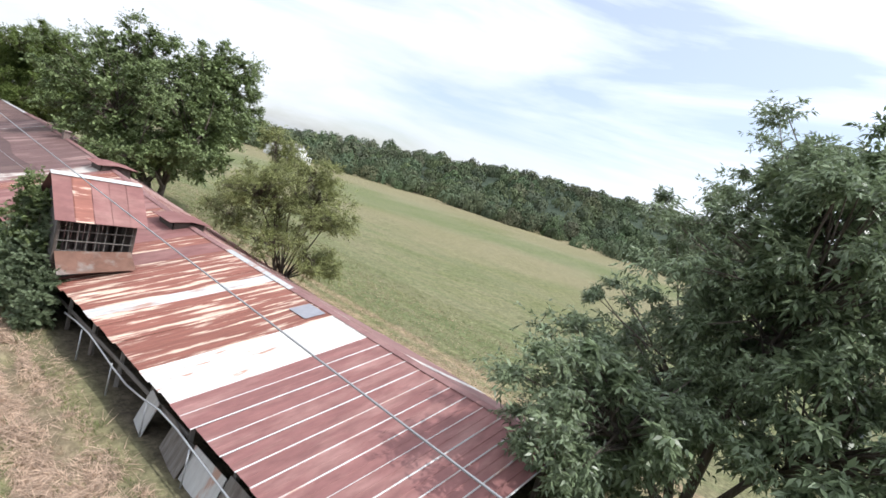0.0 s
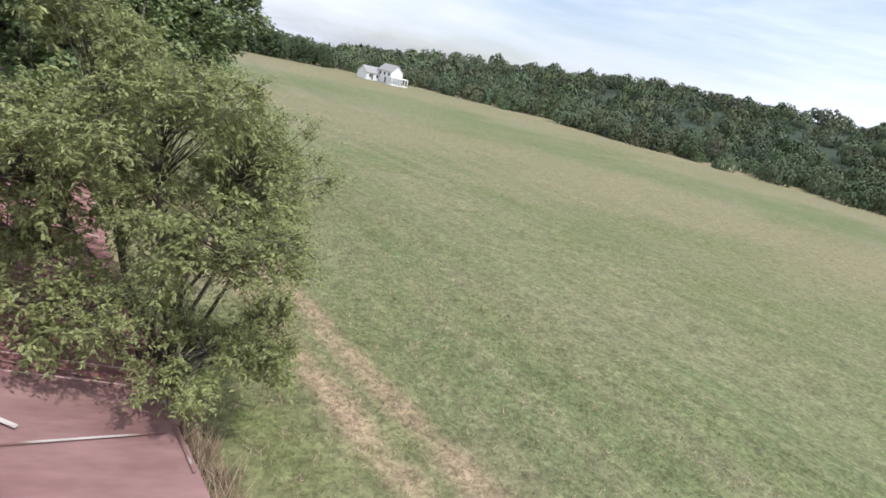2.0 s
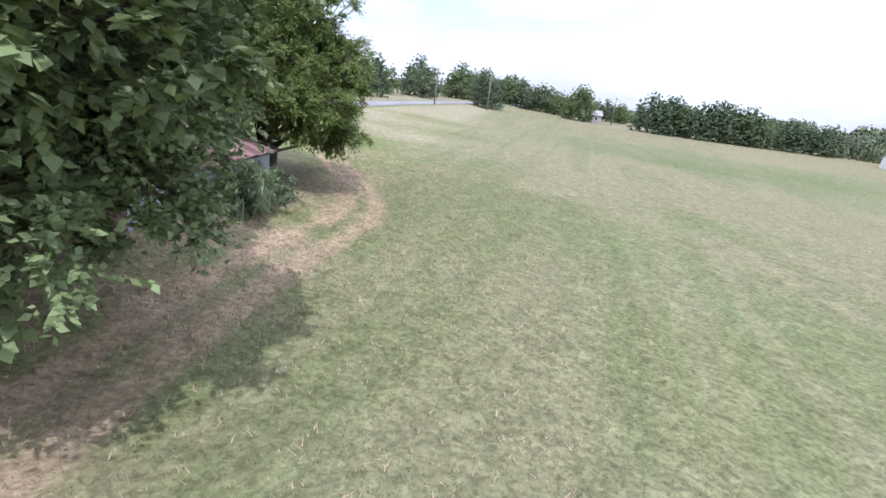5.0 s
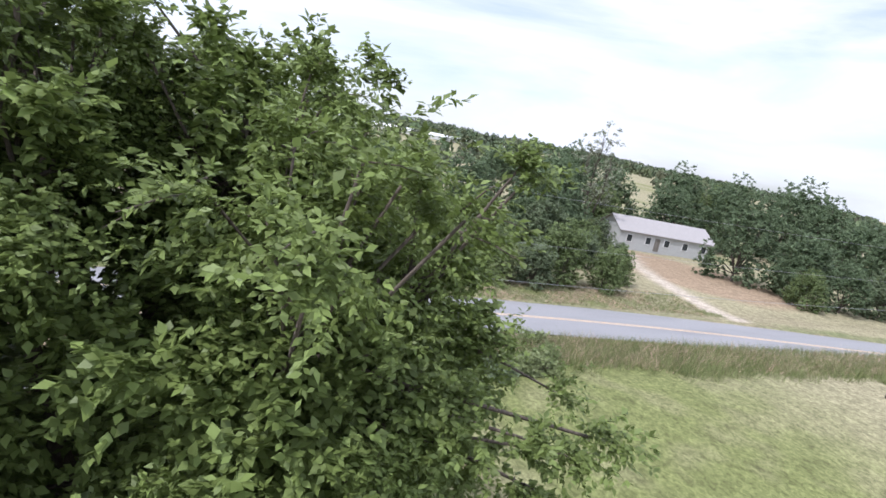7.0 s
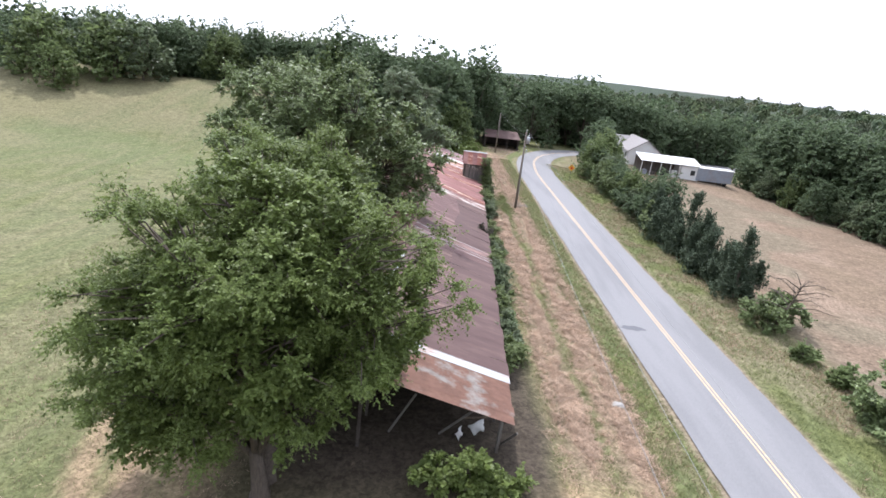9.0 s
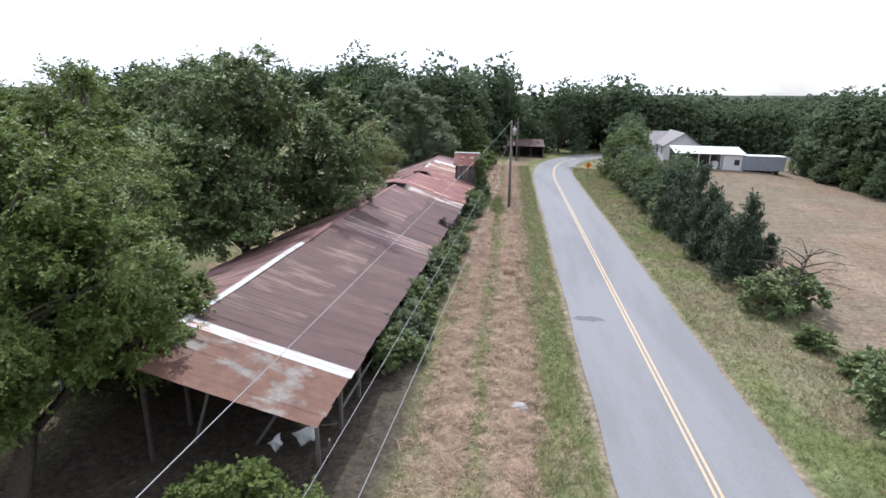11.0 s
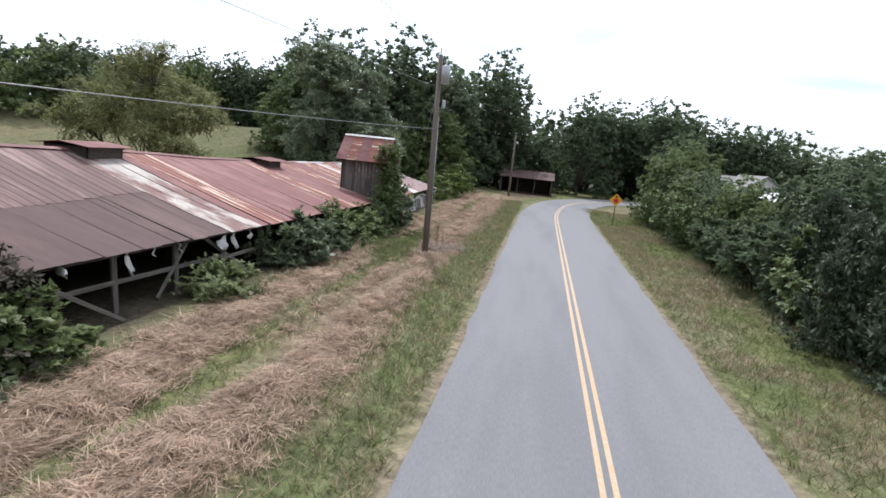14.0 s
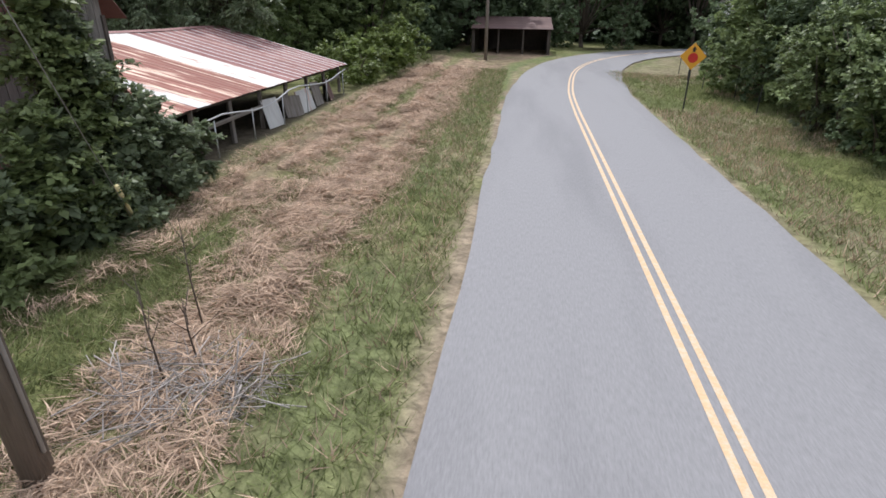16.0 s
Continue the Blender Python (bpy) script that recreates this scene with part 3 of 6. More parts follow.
    ridge = hay_band(x, y)
    # stubble under the hay, darkened in colour for shadow gaps between the stems
    c = lerp3(c, (0.27, 0.195, 0.135), sm * (0.6 + 0.4 * smooth(0.3, 0.55, n2)))
    c = lerp3(c, (0.19, 0.150, 0.100), sm * np.maximum(smooth(0.50, 0.64, row), 0.5 * (1 - ridge)) * 0.7)
    c = lerp3(c, (0.40, 0.29, 0.205), sm * ridge * smooth(0.60, 0.42, row) * 0.7)
    gl = np.exp(-((x - 7.75 - 0.5 * (n1 - 0.5)) / 0.33) ** 2) + 0.45 * smooth(9.0, 9.6, x) + 0.5 * smooth(0.56, 0.66, n1) + 1.3 * np.exp(-((x - 8.8) / 1.9) ** 2 - ((y + 26.5) / 4.6) ** 2)
    c = lerp3(c, (0.155, 0.165, 0.082), sm * np.clip(gl, 0, 1) * (0.45 + 0.55 * smooth(0.35, 0.55, n2)))
    c = lerp3(c, (0.17, 0.18, 0.07), sm * smooth(0.56, 0.68, n1 * 0.6 + n3 * 0.4) * 0.8)
    c = lerp3(c, (0.16, 0.17, 0.07), np.exp(-((x - 7.6 - 0.3 * n1) / 0.35) ** 2) * sm * 0.5)
    # green verge and dry lip at the asphalt's edge
    vg = smooth(3.3, 3.8, np.abs(d)) * (1 - smooth(4.9, 5.7, np.abs(d)))
    c = lerp3(c, (0.140, 0.160, 0.072), vg * 0.9 * smooth(0.2, 0.5, n2))
    c = lerp3(c, (0.25, 0.2, 0.13), vg * smooth(0.56, 0.7, fnoise(x / 0.6, y / 3.5, 47)) * 0.7)
    vw = smooth(3.6, 4.2, -d) * (1 - smooth(9.5, 11, -d))
    c = lerp3(c, (0.235, 0.205, 0.130), vw * smooth(0.38, 0.56, 0.5 * n1 + 0.5 * n2) * 0.8)
    c = lerp3(c, (0.27, 0.21, 0.16), (1 - smooth(3.15, 3.55, np.abs(d) + 1.0 * (n2 - 0.5))) * 0.8)
    # dirt drive north of the barn
    n4 = fnoise(x / 3.5, y / 3.5, 17)
    dv = smooth(0.0, 2.4, 5.4 - np.hypot((x - 7.6) / 1.3, (y - 25.0) / 0.85) + 5.0 * (n4 - 0.5) + 2.0 * (n2 - 0.5))
    for off in (-0.8, 0.8):
        dv = np.maximum(dv, np.exp(-((y - 25.4 - off - 0.35 * (x - 8) - 1.2 * n4) / 0.4) ** 2) * smooth(3, 4, x) * (1 - smooth(13, 18, x)) * smooth(0.2, 0.5, n2))
    # pale drive up to the house across the road
    wd = np.exp(-((y - 63.0 - 0.12 * (-x - 4) - 0.010 * (x + 4) ** 2) / 1.3) ** 4) * (x < -2.6) * (x > -34)
    c = lerp3(c, (0.42, 0.36, 0.29), wd * (0.6 + 0.4 * smooth(0.3, 0.5, n2)))
    wl2 = smooth(0, 3, 13 - np.hypot((x + 22) / 1.2, (y - 76) / 0.9) + 4 * (n1 - 0.5))
    c = lerp3(c, (0.27, 0.19, 0.13), wl2 * 0.8 * (x < -6) * (1 - wd))
    # lane along the field's far edge
    c = lerp3(c, (0.40, 0.37, 0.33), np.exp(-((y - 176 + 0.08 * (x - 40)) / 2.2) ** 4) * smooth(14, 24, x) * (1 - smooth(80, 100, x)) * 0.8)
    c = lerp3(c, dirt, dv * 0.9 * (x > 0))
    c = lerp3(c, (0.36, 0.25, 0.15), smooth(24, 18, x) * smooth(12, 14, x) * smooth(28, 20, y) * smooth(18, 20, y) * 0.5)
    # shade of the oak painted into the ground at the barn's north end
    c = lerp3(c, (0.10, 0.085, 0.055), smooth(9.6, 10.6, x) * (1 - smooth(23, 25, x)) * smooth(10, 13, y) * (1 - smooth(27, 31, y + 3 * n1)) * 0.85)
    # earth under the barn roof, its colour darkened to stand for the roof's shade
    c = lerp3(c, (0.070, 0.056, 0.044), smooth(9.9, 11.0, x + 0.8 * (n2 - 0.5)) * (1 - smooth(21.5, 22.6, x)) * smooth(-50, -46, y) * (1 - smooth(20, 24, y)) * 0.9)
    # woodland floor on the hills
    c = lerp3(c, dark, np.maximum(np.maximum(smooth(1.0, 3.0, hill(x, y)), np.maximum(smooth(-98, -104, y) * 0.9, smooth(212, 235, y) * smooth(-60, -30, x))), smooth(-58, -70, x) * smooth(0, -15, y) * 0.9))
    far = smooth(24, 30, x) * (1 - smooth(190, 200, np.hypot(x - 20, y)))
    c = lerp3(c, (0.185, 0.185, 0.098), far * 0.35)
    c = c * (1 - 0.10 * far - 0.14 * wm)[..., None]
    return c * (0.86 + 0.28 * n3)[..., None]


def axis(lo, hi, fine_lo, fine_hi, step, grow=1.16):
    mid = list(np.arange(fine_lo, fine_hi + step / 2, step))
    s, v = step, fine_hi
    up = []
    while v < hi:
        s *= grow
        v += s
        up.append(v)
    s, v = step, fine_lo
    down = []
    while v > lo:
        s *= grow
        v -= s
        down.append(v)
    return np.array(down[::-1] + mid + up)


gx, gy = axis(-3000, 3000, -16, 62, 0.4, 1.10), axis(-3000, 3000, -70, 62, 0.45, 1.10)
X, Y = np.meshgrid(gx, gy)
Z = height(X, Y)
nx, ny = len(gx), len(gy)
gi = np.arange(nx * ny).reshape(ny, nx)
quads = np.stack([gi[:-1, :-1], gi[:-1, 1:], gi[1:, 1:], gi[1:, :-1]], -1).reshape(-1, 4)
me = bpy.data.meshes.new("ground")
me.vertices.add(nx * ny)
me.vertices.foreach_set("co", np.stack([X, Y, Z], -1).astype(np.float32).ravel())
me.loops.add(len(quads) * 4)
me.loops.foreach_set("vertex_index", quads.astype(np.int32).ravel())
me.polygons.add(len(quads))
me.polygons.foreach_set("loop_start", np.arange(0, len(quads) * 4, 4, dtype=np.int32))
me.update(calc_edges=True)
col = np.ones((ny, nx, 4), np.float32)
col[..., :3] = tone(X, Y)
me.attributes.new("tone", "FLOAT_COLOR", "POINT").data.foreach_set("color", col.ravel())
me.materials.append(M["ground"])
me.shade_smooth()
tagged(new("ground", me), "mown hayfield and dry grass verges on gently sloping ground", "ground", kind="structure")


def hz(x, y):
    return float(height(np.array([x]), np.array([y]))[0])


# ---- road ----
def ribbon(name, offset, half, z, mat, start=0, end=None, ragged=0.0):
    rng = np.random.default_rng(4)
    pts = LINE[start:end]
    verts, faces = [], []
    for i, p in enumerate(pts):
        q = pts[min(i + 1, len(pts) - 1)] - pts[max(i - 1, 0)]
        s = Vector((-q.y, q.x, 0)).normalized()
        for k in (-1, 1):
            verts.append(p + s * (offset + k * (half + rng.uniform(-ragged, ragged))) + Vector((0, 0, z)))
    for i in range(len(pts) - 1):
        faces.append((2 * i, 2 * i + 2, 2 * i + 3, 2 * i + 1))
    return mesh_of(name, verts, faces, mat)


tagged(new("road", ribbon("road", 0, HALF, 0.0, "asphalt", ragged=0.06)), "pale grey two-lane asphalt road with worn edges", "road", kind="structure")
for off in (-0.165, 0.045):
    tagged(new("road_line", ribbon("road_line", off, 0.05, 0.005, "line")), "worn yellow double centre line on the asphalt", "road line", kind="structure")
# tar patch on the lane
M["tar"] = material("tar", (0.13, 0.13, 0.14), 0.8, noise_scale=12, vary=0.3)
tp = [(2.1 + (0.85 + 0.12 * math.sin(5 * a)) * math.cos(a), 5.2 + (0.35 + 0.07 * math.cos(7 * a)) * math.sin(a), 0.004) for a in [k * math.pi / 12 for k in range(24)]]
me = mesh_of("tar_patch", tp, [tuple(range(24))], "tar")
tagged(new("tar_patch", me), "dark tar repair patch on the lane", "patch", kind="structure")


# ---- barn ----
BARN_S, BARN_N = -49.3, 20.2
SHEET = 0.62


def weave(y):
    return float(np.interp(y, [-49, -38, -33, -28, -16.6, 19.6], [10.95, 10.85, 10.7, 10.7, 11.05, 12.36]))


def roof_z(y):
    """Heights of west eave, ridge and east eave along the barn."""
    w = float(np.interp(y, [-49, -36, -17, 0, 19.6], [1.35, 1.5, 1.6, 1.75, 2.15]))
    r = float(np.interp(y, [-49, -40, -28, -17, 0, 19.6], [2.95, 3.0, 3.15, 3.6, 3.85, 3.75]))
    e = float(np.interp(y, [-49, -30, -10, 12, 19.6], [0.6, 0.65, 1.0, 1.8, 1.85]))
    return w, r + 0.02 * math.sin(y * 0.9), e


barn = empty("barn", (17.5, -14, 0), "long low derelict barn with a sagging rusted tin roof", "barn")
O = Vector((17.5, -14, 0))


def sheet_mesh(name, mat, seam=None, ribbed=True, rise=1.0):
    """A crimped roofing sheet, 1 long (down the slope), with lifted ribs; the first rib may be of bare tin."""
    cols = [0.0, 0.025, 0.05, 0.30, 0.325, 0.35, 0.58, 0.61, 0.64]
    lift = [0.0, 0.016, 0.0, 0.0, 0.014, 0.0, 0.0, 0.014, 0.0] if ribbed else [0.0, 0.001, 0.001, 0.0, 0.0, 0.0, 0.001, 0.002, 0.003]
    verts, faces = [], []
    for j, v in enumerate((0.0, 0.5, 1.0)):
        for c, h in zip(cols, lift):
            verts.append((c, v, h * rise - 0.02 * math.sin(math.pi * v)))
    n = len(cols)
    for j in range(2):
        for i in range(n - 1):
            a = j * n + i
            faces.append((a, a + 1, a + n + 1, a + n))
    me = mesh_of(name, verts, faces, mat)
    if seam:
        me.materials.append(M[seam])
        for p in me.polygons:
            if p.index % (n - 1) < 2:
                p.material_index = 1
    return me


SHEETS = {k: sheet_mesh("roof_sheet", k) for k in ("tin_streak", "tin_white")}
SHEETS["tin_rib"] = sheet_mesh("roof_sheet", "tin_red", "tin_pale", rise=2.6)
SHEETS["tin_cream"] = sheet_mesh("roof_sheet", "tin_cream")
for k in ("tin_brown", "tin_rust"):
    SHEETS[k] = sheet_mesh("roof_sheet", k, rise=0.8)
for k in ("tin_red", "tin_pink", "tin_dark", "tin_mottled", "tin_blotch"):
    SHEETS[k] = sheet_mesh("roof_sheet", k, ribbed=False)
SHEETS["tin_rust_seam"] = sheet_mesh("roof_sheet", "tin_rust", "tin_white")
SHEETS["tin_seam"] = sheet_mesh("roof_sheet", "tin_red", "tin_white")


def sheet_kind(y, side, course, rng):
    if side > 0:
        if y > -2:
            return "tin_rust" if rng.random() < 0.4 else "tin_pink"
        if y > -28.9:
            return "tin_rib"
        return "tin_cream" if -43.4 < y < -42.7 else "tin_pink"
    if y < -42.0:
        return "tin_seam"
    if y < -39.8:
        return "tin_cream"
    if y < -32.6:
        return "tin_white" if -36.2 < y < -35.4 else "tin_streak"
    if y > 15.2:
        return "tin_dark" if y < 16.7 else "tin_white" if y < 17.2 else "tin_mottled"
    if -17.8 < y < -15.6:
        return "tin_blotch"
    if y < -16:
        return "tin_streak" if rng.random() < 0.14 else "tin_red"
    if -1.8 < y < 1.6:
        return "tin_rust_seam" if int(y / SHEET) % 2 == 0 else "tin_rust"
    if y < -4:
        return "tin_dark" if course == 1 else "tin_rust"
    return "tin_dark" if course == 1 else "tin_brown"


def lay_sheet(y, top, bottom, kind, rng, name="roof_sheet", end=1):
    top, bottom = Vector(top), Vector(bottom)
    v = bottom - top
    a, c = roof_z(y - 0.31), roof_z(y + 0.31)
    u = Vector((0.036, 1, (c[1] - a[1] + c[end] - a[end]) / 1.24)).normalized()
    n = u.cross(v).normalized()
    if n.z < 0:
        n = -n
    top = top + n * (0.0 if kind in ("tin_red", "tin_pink", "tin_brown", "tin_dark") else rng.uniform(0.0, 0.005))
    ob = part(name, SHEETS[kind], barn)
    m = Matrix.Identity(4)
    for i in range(3):
        m[i][0], m[i][1], m[i][2], m[i][3] = u[i], v[i] * (1 + rng.uniform(-0.003, 0.004)), n[i], top[i] - O[i]
    ob.matrix_basis = m
    return ob


def lay_roof():
    rng = random.Random(5)
    y = BARN_S
    while y < BARN_N - 0.3:
        ym = y + SHEET / 2
        w, r, e = roof_z(ym)
        xw = weave(ym)
        xr, xe = xw + 6.3, xw + 12.6
        sag = 0.07 + 0.04 * math.sin(ym * 0.37)
        q = 0.47 + 0.03 * math.sin(ym * 0.7)
        mid = Vector((xw + (xr - xw) * q, y, w + (r - w) * q - sag))
        if ym < -17.5 or ym > 15.2:
            lay_sheet(ym, (xr + 0.03, y, r + 0.012), (xw - 0.05 + rng.uniform(-0.05, 0.05), y, w), sheet_kind(ym, -1, rng.choice((0, 1)), rng), rng, end=0)
        else:
            lay_sheet(ym, (xr + 0.03, y, r + 0.012), (mid.x - 0.06, y, mid.z + 0.006), sheet_kind(ym, -1, 0, rng), rng)
            lay_sheet(ym, (mid.x + 0.1, y, mid.z + 0.036), (xw - 0.05 + rng.uniform(-0.05, 0.05), y, w), sheet_kind(ym, -1, 1, rng), rng, end=0)
        if ym < 16.3:
            lay_sheet(ym, (xr - 0.03, y, r), (xe + rng.uniform(-0.06, 0.06), y, e), sheet_kind(ym, 1, 0, rng), rng, end=2)
        y += SHEET


def ridge_caps():
    y = BARN_S
    while y < 17:
        y2 = min(y + 2.4, 17)
        a, b = roof_z(y)[1], roof_z(y2)[1]
        xa, xb = weave(y) + 6.3, weave(y2) + 6.3
        verts = []
        for x, yy, z in ((xa, y, a), (xb, y2 + 0.06, b)):
            for dx, dz in ((-0.2, -0.012), (0, 0.06), (0.2, -0.012)):
                verts.append(Vector((x + dx, yy, z + dz)) - O)
        me = mesh_of("ridge_cap", verts, [(0, 1, 4, 3), (1, 2, 5, 4)], "tin_white" if y > 4 or -37.6 < y < -34.8 else "tin_pink")
        part("ridge_cap", me, barn, "bent tin ridge cap")
        y = y2


def barn_frame():
    rng = random.Random(9)
    y = BARN_S + 0.4
    k = 0
    while y < BARN_N:
        w, r, e = roof_z(y)
        xw = weave(y)
        g = hz(xw + 0.3, y)
        beam("post", Vector((xw + 0.35 + rng.uniform(-0.05, 0.05), y, g - 0.2)) - O, Vector((xw + 0.35, y + rng.uniform(-0.08, 0.08), w - 0.02)) - O, 0.13, 0.13, "wood_grey", barn)
        beam("post", Vector((xw + 6.3, y, hz(xw + 6.3, y) - 0.2)) - O, Vector((xw + 6.3, y, r - 0.2)) - O, 0.14, 0.14, "wood_dark", barn)
        if k % 2 == 0:
            beam("rafter", Vector((xw + 0.1, y, w - 0.09)) - O, Vector((xw + 6.3, y, r - 0.18)) - O, 0.07, 0.12, "wood_dark", barn)
            beam("rafter", Vector((xw + 12.5, y, e - 0.1)) - O, Vector((xw + 6.3, y, r - 0.18)) - O, 0.07, 0.12, "wood_dark", barn)
        y += 2.2
        k += 1
    # eave plates and rails
    y = BARN_S + 0.4
    while y < BARN_N - 0.5:
        y2 = min(y + 6.6, BARN_N - 0.2)
        for x0, zi, dz in ((0.35, 0, -0.11), (12.3, 2, -0.12)):
            beam("eave_beam", Vector((weave(y) + x0, y, roof_z(y)[zi] + dz)) - O, Vector((weave(y2) + x0, y2, roof_z(y2)[zi] + dz)) - O, 0.1, 0.14, "wood_dark", barn)
        if y < 13:
            beam("rail", Vector((weave(y) + 0.3, y, hz(weave(y), y) + 0.75)) - O, Vector((weave(y2) + 0.3, y2, hz(weave(y2), y2) + 0.6 + rng.uniform(0, 0.25))) - O, 0.05, 0.12, "wood_grey", barn)
        y = y2
    # east wall of boards and tin
    y = BARN_S + 0.3
    while y < 16.4:
        wd = rng.choice((0.9, 1.2, 1.5))
        y2 = min(y + wd, 16.5)
        x1, x2 = weave(y) + 12.15, weave(y2) + 12.15
        z1, z2 = roof_z(y)[2] - 0.07, roof_z(y2)[2] - 0.07
        g = hz(x1, y) - 0.1
        mat = "tin_blue" if y > 6 else rng.choice(("wood_grey", "wood_grey", "tin_white", "tin_brown"))
        t = 0.03 + rng.uniform(0, 0.01)
        verts = [Vector(v) - O for v in ((x1, y, g), (x2, y2 - 0.02, g), (x2, y2 - 0.02, z2), (x1, y, z1), (x1 + t, y, g), (x2 + t, y2 - 0.02, g), (x2 + t, y2 - 0.02, z2), (x1 + t, y, z1))]
        part("wall_panel", mesh_of("wall_panel", verts, [(0, 1, 2, 3), (5, 4, 7, 6), (4, 0, 3, 7), (1, 5, 6, 2), (3, 2, 6, 7)], mat), barn)
        y = y2


def roof_scraps():
    """Loose strips of bare tin lying on the back slope."""
    for y1, u1, y2, u2, w in ((-28.4, 0.35, -28.9, 0.92, 0.09), (-31.5, 0.25, -30.5, 0.95, 0.10), (-29.3, 0.42, -29.7, 0.50, 0.22), (-30.0, 0.46, -30.6, 0.58, 0.16), (-31.9, 0.50, -32.2, 0.53, 0.28), (-30.2, 0.985, -31.7, 0.985, 0.10), (-28.5, 0.985, -29.6, 0.985, 0.08), (-39.8, 0.05, -40.8, 0.18, 0.5), (-36.0, 0.2, -36.2, 0.7, 0.05), (12.6, 0.2, 12.3, 0.98, 0.08)):
        def at(y, u):
            w_, r_, e_ = roof_z(y)
            return Vector((weave(y) + 6.3 + 6.3 * u, y, r_ + (e_ - r_) * u + 0.03)) - O
        a, c = at(y1, u1), at(y2, u2)
        s = (c - a).cross(Vector((0, 0, 1))).normalized() * w * 0.26
        v = [a - s, a + s, c + s, c - s]
        v += [p + Vector((0, 0, 0.012)) for p in v]
        part("tin_strip", mesh_of("tin_strip", v, [(3, 2, 1, 0), (4, 5, 6, 7), (0, 1, 5, 4), (1, 2, 6, 5), (2, 3, 7, 6), (3, 0, 4, 7)], "tin_blotch"), barn, "loose strip of bare tin")


def roof_patch(y1, y2, u1, u2, mat, label):
    """A loose sheet lying on the roof between two places along it and down its slope (1 is the ridge)."""
    def at(y, u):
        w_, r_, e_ = roof_z(y)
        z = w_ + (r_ - w_) * u if u < 1 else r_ + (e_ - r_) * (u - 1)
        return Vector((weave(y) + 6.3 * u, y, z + 0.035)) - O
    v = [at(y1, u1), at(y1 - 0.04, u2), at(y2, u2), at(y2 + 0.05, u1)]
    v += [p + Vector((0, 0, 0.01)) for p in v]
    part("tin_patch", mesh_of("tin_patch", v, [(3, 2, 1, 0), (4, 5, 6, 7), (0, 1, 5, 4), (1, 2, 6, 5), (2, 3, 7, 6), (3, 0, 4, 7)], mat), barn, label)


roof_patch(-38.75, -39.75, 0.82, 0.95, "tin_blue", "bluish bare tin patch")
roof_patch(-39.1, -40.1, 1.04, 1.10, "tin_cream", "white tin patch")
lay_roof()
ridge_caps()
roof_scraps()
barn_frame()


def roof_vent(at, sx, sy):
    """A low raised ventilator with a tin lid on the ridge."""
    root = empty("roof_vent", at, "low wooden ridge ventilator with a rusty tin lid", "roof vent", "ridge ventilators")
    part("box", boxes_mesh("box", [(-sx, -sy, -0.45, -sx + 0.05, sy, 0.22), (sx - 0.05, -sy, -0.45, sx, sy, 0.22), (-sx, -sy, -0.45, sx, -sy + 0.05, 0.16), (-sx, sy - 0.05, -0.45, sx, sy, 0.16)], "wood_dark", 0.008), root)
    me = mesh_of("lid", [(-sx - 0.3, -sy - 0.25, 0.2), (0, -sy - 0.25, 0.32), (sx + 0.3, -sy - 0.25, 0.18), (-sx - 0.3, sy + 0.25, 0.2), (0, sy + 0.25, 0.32), (sx + 0.3, sy + 0.25, 0.18)], [(0, 1, 4, 3), (1, 2, 5, 4)], "tin_red")
    sol = part("lid", me, root, "rusty tin lid").modifiers.new("thick", "SOLIDIFY")
    sol.thickness = 0.02


roof_vent((16.85, -28.2, 3.1), 0.75, 0.75)
roof_vent((17.45, -16.9, 3.55), 0.85, 0.8)


def flue(at):
    root = empty("roof_flue", at, "short crumbling brick flue on the barn ridge", "chimney", "ridge flues")
    for i in range(5):
        j = 0.01 * (i % 2)
        part("brick_course", boxes_mesh("brick_course", [(-0.2 + j, -0.2, -0.35 + i * 0.17, 0.2 + j, 0.2, -0.185 + i * 0.17)], "brick", 0.012), root)
    part("cap", boxes_mesh("cap", [(-0.28, -0.28, 0.49, 0.28, 0.28, 0.57)], "brick", 0.02), root, "wider brick cap")


flue((17.75, -4.0, roof_z(-4)[1]))
flue((17.6, -7.2, roof_z(-7.2)[1]))


